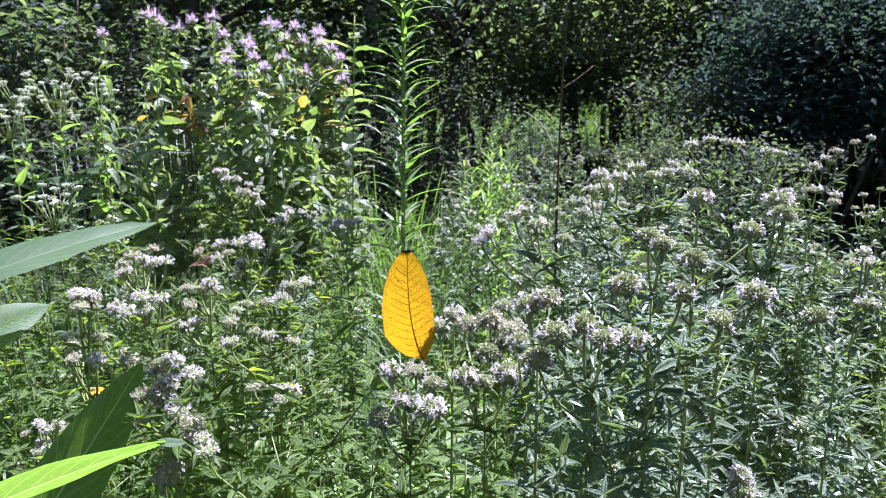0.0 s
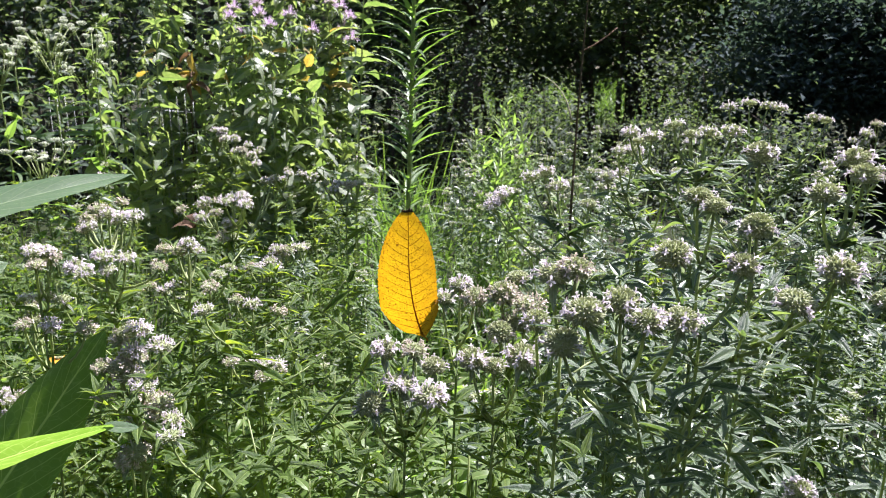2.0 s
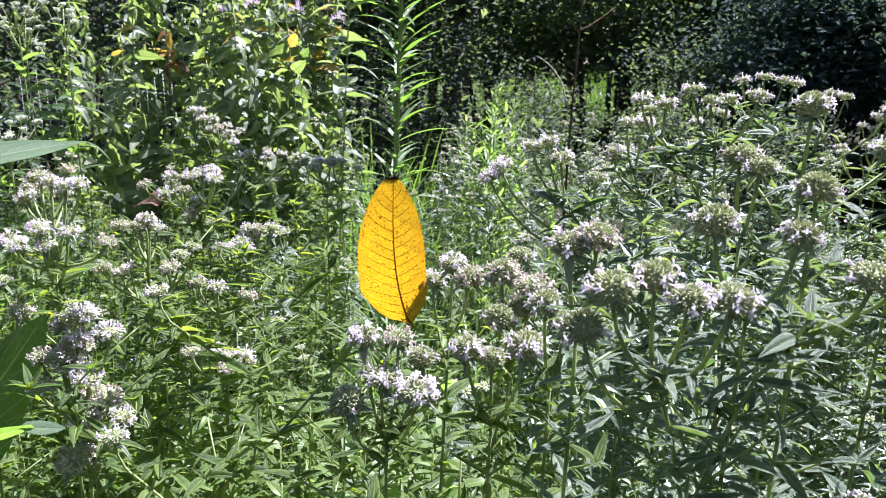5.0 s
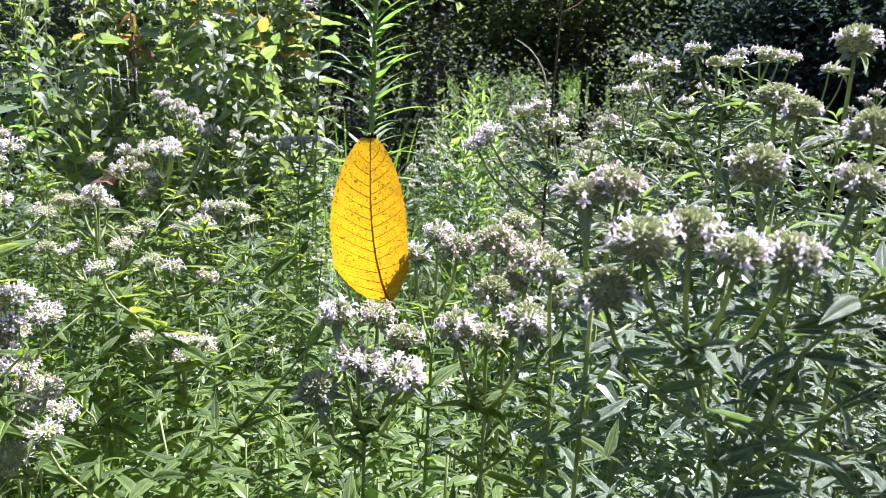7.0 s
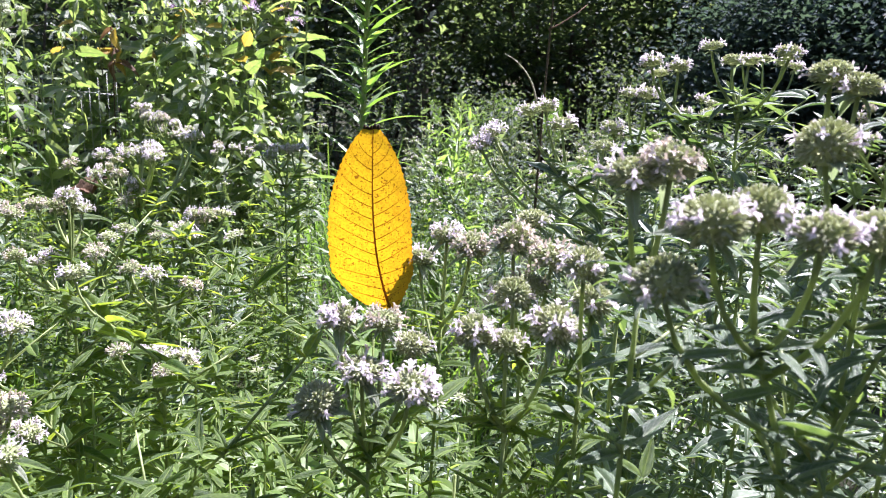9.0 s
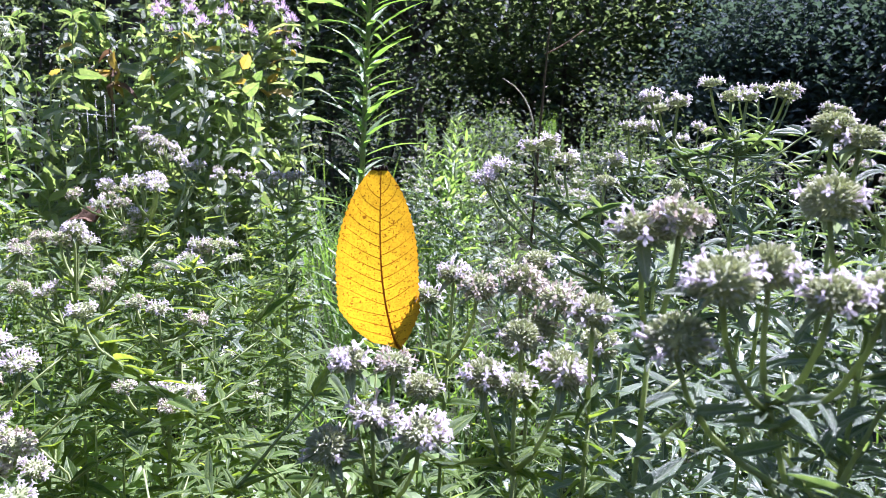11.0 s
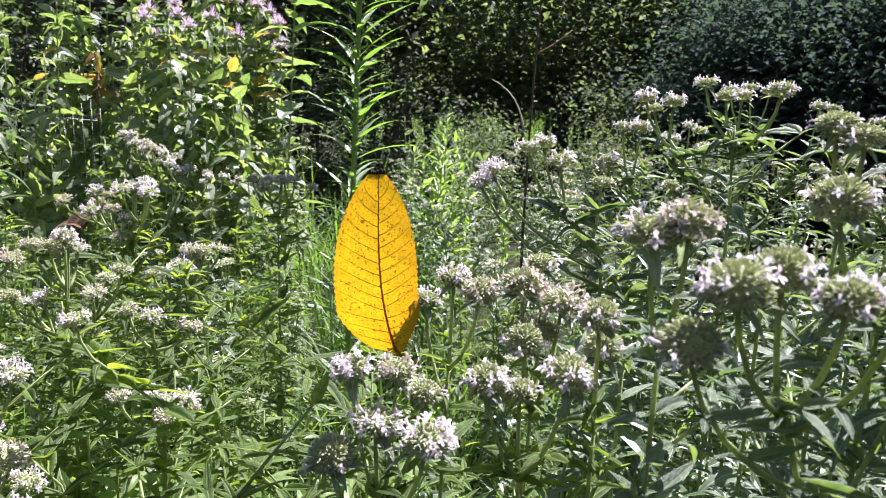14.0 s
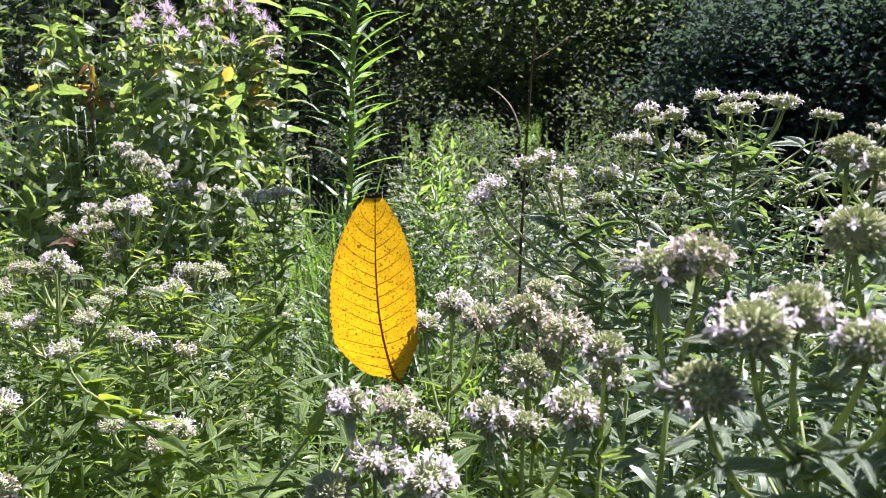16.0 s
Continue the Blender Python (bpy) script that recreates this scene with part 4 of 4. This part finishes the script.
# Weeds wear the darker tree leaf colour, which paints them as shaded.
WEED_BLADES = [blade_mesh("leaf", TREE_LEAF, w, dr, 0.25, 0.4, 0.9, 6) for w, dr in ((0.26, 0.35), (0.22, 0.6), (0.28, 0.1))]
OLD_BLADE = blade_mesh("withered_leaf", OLD_LEAF, 0.42, 0.5, 0.3, 0.3, 0.85, 8, wave=0.02)
BONESET_BLADES = [blade_mesh("leaf", BONESET_LEAF, w, dr, 0.2, 0.35, 1.0, 8) for w, dr in ((0.24, 0.3), (0.2, 0.55), (0.27, 0.1))]
leafy_stalk("goldenrod", (-0.074, 1.13), (-0.052, 1.12, 1.30), 301, ROD_BLADES, 0.070, 0.45, 0.0038, 0, "tall unopened goldenrod stalk with narrow arching green leaves", 0.74, wild=0.18, girth=0.0046, roll=0.25)
leafy_stalk("tall_weed", (-0.26, 1.9), (-0.218, 1.9, 1.12), 302, BALM_BLADES, 0.088, 0.5, 0.030, 2, "tall leafy stalk with broad toothed green leaves", 0.35)
for i, (x, y, h) in enumerate(((0.128, 2.45, 0.79), (0.100, 2.42, 0.68), (0.118, 2.15, 0.76), (0.100, 2.1, 0.66), (0.132, 2.05, 0.62), (0.29, 2.2, 0.62), (0.05, 2.45, 0.72), (0.165, 2.4, 0.74), (0.195, 2.5, 0.77), (0.072, 2.3, 0.70), (0.215, 2.42, 0.70), (0.15, 2.55, 0.80))):
    leafy_stalk("goldenrod", (x, y), (x + 0.01, y, h), 310 + i, YOUNG_BLADES, 0.085, 0.2, 0.010, 0, "young bright green goldenrod among the mint", 0.85, crowd=0.52)


# Leaves of the added low stems, in the bright young goldenrod colour.
SUNLIT_FILLER_BLADES = [blade_mesh("leaf", YOUNG_LEAF, w, dr, 0.25, 0.45, 0.9, 5, twist=tw) for w, dr, tw in ((0.34, 0.3, 0.2), (0.30, 0.5, -0.3), (0.36, 0.1, 0.2))]
rw = random.Random(41)
for i in range(7):
    x, y = rw.uniform(0.10, 0.46), rw.uniform(3.1, 4.2)
    leafy_stalk("tall_weed", (x, y), (x + rw.uniform(-0.06, 0.06), y, rw.uniform(0.55, 0.80)), 360 + i, WEED_BLADES, 0.095, 0.15, 0.022, 0, "tall green weed, its leaves coloured darker to look shaded", 0.5, wild=0.5, girth=0.004, crowd=1.0)


# Added low stems; their bright colour stands in for sun on mint leaves.
rs = random.Random(23)
for i in range(52):
    x, y = rs.uniform(-0.34, 0.03), rs.uniform(0.52, 0.92)
    leafy_stalk("seedling", (x, y), (x + 0.01, y, rs.uniform(0.46, 0.65)), 330 + i, SUNLIT_FILLER_BLADES, 0.045, 0.12, 0.014, 0, "short added stem, bright green in place of sunlit mint leaves", 0.5, wild=0.5, girth=0.0016, crowd=1.0)


# ---- wild bergamot clump ----
def balm_flower(name, seed):
    rr = random.Random(seed)
    soup = Soup()
    for _ in range(34):
        d = flat_way(rr.random() * 6.28, rr.uniform(-0.15, 1.35))
        n = 0.55 + 0.45 * rr.random()
        p0, p1 = d * 0.25, d * (0.7 * n)
        p2 = d * n + Vector((0, 0, rr.uniform(-0.25, 0.12)))
        x = d.cross(Vector((0.1, 0.2, 1))).normalized() * 0.06
        soup.add([p0 - x * 0.4, p0 + x * 0.4, p1 + x, p2, p1 - x], [(0, 1, 2, 4), (4, 2, 3)])
        q = p1 + Vector((0, 0, 0.18)) + d * 0.15
        soup.add([p1 - x * 0.6, p1 + x * 0.6, q], [(0, 1, 2)])
    return soup.mesh(name, BALM_PETAL)


BALM_FLOWERS = [balm_flower("petals", 61), balm_flower("petals", 62)]


def bergamot(at, top, seed, flower=True):
    rr = random.Random(seed)
    root = leafy_stalk("wild_bergamot", at, top, seed, BALM_BLADES, 0.066, 0.40, 0.031, 2, "wild bergamot with a shaggy pink-lilac flower" if flower else "wild bergamot stem with green leaves and no flower", 0.15, (rr.uniform(-0.02, 0.02), 0), wild=0.85, girth=0.0026, crowd=0.82, old=0.045, roll=1.1)
    p = Vector(top) - Vector((at[0], at[1], 0))
    if flower:
        h = part("flower_head", CALYXES[seed % 3], root, Matrix.Translation(p) @ Matrix.Scale(0.011, 4))
        part("petals", BALM_FLOWERS[seed % 2], h, Matrix.Scale(2.9, 4), "pink-lilac curved petals")
    for k in range(5):
        a = k * 1.26 + rr.random()
        part("leaf", BALM_BLADES[k % 3], root, aim(p - Vector((0, 0, 0.012)), flat_way(a, rr.uniform(-0.5, 0.3)), 0.035, 0))
    return root


BALM_TOPS = ((-1.05, 2.4, 1.11), (-0.87, 2.3, 1.16), (-0.83, 2.3, 1.13), (-0.79, 2.32, 1.12), (-0.74, 2.3, 1.14), (-0.68, 2.3, 1.15), (-0.66, 2.34, 1.10), (-0.64, 2.3, 1.05), (-0.62, 2.2, 1.02),
             (-0.52, 2.3, 1.13), (-0.56, 2.25, 1.06), (-0.48, 2.35, 1.09), (-0.44, 2.3, 1.12), (-0.42, 2.3, 1.08), (-0.37, 2.3, 1.10), (-0.34, 2.32, 1.06), (-0.31, 2.3, 1.03), (-0.40, 2.2, 0.99), (-0.50, 2.15, 1.0), (-0.46, 2.2, 1.03))
MORE_TOPS = ((-0.86, 2.36, 1.14), (-0.84, 2.27, 1.15), (-0.70, 2.36, 1.13), (-0.58, 2.3, 1.08), (-0.49, 2.28, 1.12), (-0.38, 2.34, 1.11), (-0.36, 2.27, 1.07), (-0.33, 2.3, 1.0), (-0.54, 2.2, 1.03), (-0.30, 2.25, 0.97), (-0.60, 2.25, 0.98))
for i, top in enumerate(BALM_TOPS + MORE_TOPS):
    bergamot((top[0] * 0.92 - 0.04 + 0.02 * (i % 3), top[1] - 0.03), top, 400 + i)
rb = random.Random(9)
for i in range(38):
    x, y = rb.uniform(-0.90, -0.26), rb.uniform(1.95, 2.45)
    bergamot((x, y), (x + rb.uniform(-0.05, 0.05), y, rb.uniform(0.66, 1.02)), 450 + i, False)


rb = random.Random(12)
yellowed = thing("yellowed_stem", (-0.745, 2.13, 0), "bergamot stem with yellow and brown withered leaves", "wild plant")
wy = Soup()
wy.tube(curve_points((0, 0, 0), (0.03, 0, 0.93), 0, (0.01, 0, 0), 8), [0.0026 - 0.00015 * i for i in range(9)], 6)
part("stem", wy.mesh("stem", OLD_STEM), yellowed)
BROWN_BLADE = blade_mesh("withered_leaf", DRY_LEAF, 0.42, 0.9, 0.5, 0.3, 0.85, 8, wave=0.04)
for k in range(11):
    z = rb.uniform(0.84, 0.93)
    part("withered_leaf", OLD_BLADE if k % 3 else BROWN_BLADE, yellowed, aim((0.03 * z + 0.01, 0, z), flat_way(rb.uniform(2.4, 7.2), rb.uniform(-0.7, 0.4)), rb.uniform(0.04, 0.065), rb.uniform(-0.9, 0.9)), "yellowed leaf" if k % 3 else "dry brown leaf")


# ---- boneset at the side ----
def floret_cluster(name, seed):
    rr = random.Random(seed)
    soup = Soup()
    for _ in range(46):
        p = Vector((rr.gauss(0, 0.45), rr.gauss(0, 0.45), 0))
        p.z = 0.25 - 0.25 * p.length_squared + rr.uniform(-0.1, 0.1)
        soup.tube([p * 0.3 - Vector((0, 0, 0.5)), p], [0.02, 0.03], 3)
        for k in range(4):
            d = flat_way(k * 1.57 + rr.random(), 0.7)
            x = d.cross(Vector((0, 0, 1))) * 0.05
            soup.add([p, p + d * 0.1 + x, p + d * 0.19, p + d * 0.1 - x], [(0, 1, 2, 3)])
    return soup.mesh(name, WHITE_FLORET)


CORYMBS = [floret_cluster("flower_head", 71), floret_cluster("flower_head", 72)]


def boneset(at, top, seed):
    rr = random.Random(seed)
    root = leafy_stalk("boneset", at, top, seed, BONESET_BLADES, 0.078, 0.25, 0.031, 2, "boneset with flat greenish white flower clusters", 0.3, wild=0.6, crowd=0.55, roll=0.8)
    p = Vector(top) - Vector((at[0], at[1], 0))
    for k in range(11):
        soup = Soup()
        e = p + flat_way(k * 2.4 + rr.random(), rr.uniform(0.2, 0.9)) * rr.uniform(0.02, 0.085)
        soup.tube([p - Vector((0, 0, 0.05)), e], [0.0014, 0.001], 4)
        part("branchlet", soup.mesh("branchlet", STEM), root)
        part("flower_head", CORYMBS[k % 2], root, Matrix.Translation(e) @ Matrix.Rotation(rr.random() * 6, 4, "Z") @ Matrix.Scale(0.012, 4), "greenish white flat cluster")
    return root


for i, (x, y, z) in enumerate(((-0.92, 1.82, 0.95), (-1.05, 1.9, 0.93), (-0.84, 1.86, 0.93), (-0.97, 1.7, 0.88), (-1.0, 1.55, 0.80), (-0.9, 1.45, 0.72), (-0.98, 1.95, 0.90), (-1.12, 1.80, 0.86), (-0.90, 1.95, 0.86), (-1.02, 1.62, 0.75), (-0.84, 1.6, 0.70))):
    boneset((x + 0.03, y), (x, y, z), 500 + i)


# ---- broad leaves close by ----
def broad_leaf(root, base, tip, width, normal, droop, name="leaf", ribbed=True):
    base, tip = Vector(base), Vector(tip)
    l = (tip - base).length
    v, f, uv = blade(width / l, droop, 0.12, 0.55, 0.75, 24, wave=0.003, saw=0.03, bulge=0.07)
    me = mesh("leaf", v, f, BROAD_LEAF, uv)
    m = aim(base, tip + Vector(normal).normalized() * (droop * l) - base, l * 1.0, 0, normal)
    ob = part(name, me, root, m)
    if not ribbed:
        return ob
    ribs = Soup()
    top = (0.55 / 1.3) ** 0.55 * (0.75 / 1.3) ** 0.75
    ribs.tube([(0, t / 12, -droop * (t / 12) ** 2 + 0.004) for t in range(12)], [0.008 - 0.0006 * t for t in range(12)], 5)
    for k in range(3, 20):
        t = k / 22
        for sgn in (-1, 1):
            pts = []
            for q in range(5):
                tt = min(t + 0.10 * q / 4, 0.97)
                w = 0.5 * width / l * (tt ** 0.55 * (1 - tt) ** 0.75 / top) * 0.92 * q / 4
                pts.append((sgn * w, tt, -droop * tt * tt + 0.12 * w + 0.07 * 4 * w * (1 - 0.92 * q / 4) + 0.0014))
            ribs.tube(pts, [0.0014, 0.0012, 0.0010, 0.0008, 0.0006], 4)
    part("venation", ribs.mesh("venation", RIB), ob)
    return ob


elecampane = thing("broad_leaved_plant", (-0.46, 0.56, 0), "broad-leaved plant with large veined green leaves", "wild plant")


def from_root(p):
    return Vector(p) - Vector((-0.46, 0.56, 0))


broad_leaf(elecampane, from_root((-0.455, 0.60, 0.77)), from_root((-0.297, 0.782, 0.812)), 0.056, (0.05, -0.34, 1), 0.10, ribbed=False)
broad_leaf(elecampane, from_root((-0.49, 0.62, 0.70)), from_root((-0.392, 0.73, 0.738)), 0.055, (0.5, -0.6, 0.9), 0.08)
broad_leaf(elecampane, from_root((-0.368, 0.56, 0.545)), from_root((-0.266, 0.641, 0.71)), 0.064, (0.25, -0.80, -0.35), 0.05, ribbed=False)
broad_leaf(elecampane, from_root((-0.36, 0.42, 0.66)), from_root((-0.182, 0.470, 0.722)), 0.060, (-0.10, 0.75, 1), 0.10, ribbed=False)
broad_leaf(elecampane, from_root((-0.186, 0.468, 0.721)), from_root((-0.170, 0.476, 0.7165)), 0.008, (0.1, -0.5, 1), -0.15, "leaf_tip", ribbed=False)["label"] = "curled grey-green leaf tip"
stalks = Soup()
stalks.tube(curve_points((0, 0, 0), (0.0, 0.02, 0.78), 0, (-0.01, 0, 0), 6), [0.006] * 7, 7)
for e in ((-0.455, 0.60, 0.77), (-0.49, 0.62, 0.70), (-0.368, 0.56, 0.545), (-0.36, 0.42, 0.66)):
    q = from_root(e)
    stalks.tube(curve_points((0, 0.01, q.z - 0.08), q, -0.01, (0, 0, 0), 4), [0.004, 0.0036, 0.0032, 0.0028, 0.0024], 6)
part("stem", stalks.mesh("stem", STEM), elecampane)


# ---- dead stems and a wire fence ----
def dead_stem():
    root = thing("dead_stalk", (0.262, 1.7, 0), "dry brown stalk with a bare side twig and a pale blade", "wild plant")
    s = Soup()
    s.tube(curve_points((0.01, 0, 0), (0.004, 0, 1.20), 0, (-0.016, 0, 0), 12), [0.0050 - 0.00034 * i for i in range(13)], 6)
    part("stem", s.mesh("stem", OLD_STEM), root)
    t = Soup()
    t.tube(curve_points((-0.009, 0, 0.945), (0.062, 0.0, 0.994), 0, (0, 0, -0.004), 4), [0.0016, 0.0014, 0.0012, 0.001, 0.0008], 4)
    part("twig", t.mesh("twig", DRY_LEAF), root)
    g = Soup()
    g.tube(curve_points((-0.020, 0, 0.80), (-0.088, 0, 0.897), 0.004, (0.012, 0, 0.008), 8), [0.002 - 0.00018 * i for i in range(9)], 4)
    part("dry_blade", g.mesh("dry_blade", PALE), root, None, "pale curled grass blade")
    return root


dead_stem()


def wire_fence():
    """A strip of welded wire mesh behind the side plants."""
    root = thing("wire_fence", (-1.0, 2.16, 0), "thin galvanised wire mesh fence half hidden by leaves", "fence")
    for k in range(19):
        w = Soup()
        x = -0.12 + 0.022 * k
        w.tube([(x, 0, 0), (x + 0.01, 0.002, 0.5), (x + 0.004, 0, 0.80 + 0.01 * (k % 3))], 0.0007, 5)
        part("wire", w.mesh("wire", WIRE), root)
    for k in range(9):
        w = Soup()
        z = 0.14 + 0.080 * k
        w.tube([(-0.125, -0.002, z + 0.012), (0.08, -0.002, z), (0.285, -0.002, z - 0.012)], 0.0009, 5)
        part("wire", w.mesh("wire", WIRE), root)
    return root


wire_fence()


def dead_leaf():
    root = thing("dead_leaf", (-0.306, 0.95, 0.735), "curled brown dead leaf caught on the mint", "leaf")
    part("blade", blade_mesh("blade", DRY_LEAF, 0.7, 0.9, 0.8, 0.35, 0.7, 10, wave=0.05), root, aim((0, 0, -0.012), (0.25, 0.15, 1.0), 0.028, 0.6))
    part("curl", blade_mesh("curl", DRY_LEAF, 0.6, 1.2, 0.9, 0.3, 0.7, 10, wave=0.06), root, aim((0.004, 0, -0.012), (-0.5, -0.3, 0.8), 0.024, -0.8))
    return root


dead_leaf()


def small_coneflower():
    root = thing("coneflower", (-0.372, 0.76, 0), "small orange-yellow coneflower low between the mint", "wildflower")
    s = Soup()
    s.tube(curve_points((0, 0.02, 0), (0, 0, 0.632), 0, (0.006, 0, 0), 6), [0.0014] * 7, 5)
    part("stem", s.mesh("stem", STEM), root)
    part("flower_head", CALYXES[1], root, Matrix.Translation((0, 0, 0.637)) @ Matrix.Scale(0.004, 4), "dark brown button")
    ray = blade_mesh("ray", ORANGE, 0.4, 0.2, 0.2, 0.6, 0.5, 5)
    for k in range(10):
        part("ray", ray, root, aim((0, 0, 0.635), flat_way(k * 0.628, 0.1), 0.013))
    return root


small_coneflower()


# ---- the yellow leaf ----
def yellow_leaf():
    """A fallen leaf hung by its tip on a thread of silk, stalk end down, its face to the path."""
    L = 0.093
    root = thing("hanging_leaf", (-0.027, 0.61, 0.726), "yellow autumn leaf with brown veins, hanging from a silk thread", "leaf")

    def rib(v):
        return (-0.012 + 0.125 * (1 - v) ** 3.2) * L

    def half(v):
        return 0.222 * L * (min(1, (v + 0.025) / 0.24)) ** 0.5 * (1 - max(0, (v - 0.40) / 0.62) ** 2.15) ** 0.72

    def centre(v):
        return (-0.02 + 0.075 * (1 - v) ** 4) * L

    def cup(x, v):
        return 0.35 * (x - rib(v)) ** 2 / L - 0.05 * L * math.sin(v * 2.6) + 0.0001 * math.sin(v * 40 + x * 300)

    n, w = 54, 12
    v, f, uv = [], [], []
    for i in range(n + 1):
        t = i / n
        h, c = half(t), centre(t)
        for j in range(w + 1):
            q = 2 * j / w - 1
            edge = 1 + (0.035 * (i % 2) if abs(q) == 1 else 0)
            x = c + q * h * edge
            z = t * L + (0.02 * L * -q * (1 - t) ** 8) + (0.0012 * noise.noise(Vector((x * 90, t * 9, 3))) if i in (0, n) else 0)
            v.append((x, cup(x, t), z))
            uv.append((j / w, t))
    for i in range(n):
        for j in range(w):
            a = i * (w + 1) + j
            f.append((a, a + 1, a + w + 2, a + w + 1))
    part("blade", mesh("blade", v, f, YELLOW, uv), root)
    s = Soup()
    s.tube([(rib(t / 16), cup(rib(t / 16), t / 16) - 0.0003, t / 16 * L) for t in range(17)], [0.00066 - 0.000028 * t for t in range(17)], 6)
    part("midrib", s.mesh("midrib", VEIN), root, None, "brown midrib")
    for k in range(13):
        for sgn in (-1, 1):
            t0 = 0.05 + 0.066 * k + (0.02 if sgn > 0 else 0)
            side = Soup()
            pts = []
            for q in range(7):
                t = t0 + (0.11 - 0.05 * (k < 3)) * (q / 6) ** 1.25
                far = centre(t) + sgn * half(t) * 0.93
                x = rib(t0) + (far - rib(t0)) * q / 6
                pts.append((x, cup(x, t) - 0.00015, t * L))
            side.tube(pts, [0.00022 - 0.000025 * q for q in range(7)], 4)
            part("vein", side.mesh("vein", VEIN), root)
    stub = Soup()
    stub.tube(curve_points((rib(0), cup(rib(0), 0), 0.001), (rib(0) + 0.004, -0.001, -0.004), 0, (0, 0, 0), 3), [0.0008, 0.0007, 0.0006, 0.0007], 6)
    part("leaf_stalk", stub.mesh("leaf_stalk", VEIN), root)
    tip = Soup()
    for k in range(7):
        a = Vector((centre(1) + (k - 3) * 0.0011, cup(0, 1), L - 0.0008))
        tip.tube([a, a + Vector((0.0006 * math.sin(k * 2.1), -0.0008, 0.0018 + 0.0008 * math.sin(k * 5.3)))], [0.0009, 0.0004], 5)
    part("withered_tip", tip.mesh("withered_tip", CHAR), root, None, "black curled tip")
    th = Soup()
    top = Vector((-0.052, 1.12, 1.16)) - Vector((-0.027, 0.61, 0.726))
    th.tube(curve_points((centre(1), cup(0, 1), L), top, -0.01, (0, 0, 0), 6), 0.000018, 4)
    part("silk_thread", th.mesh("silk_thread", SILK), root, None, "fine silk thread")
    root.rotation_euler = (0, 0, radians(6))


yellow_leaf()
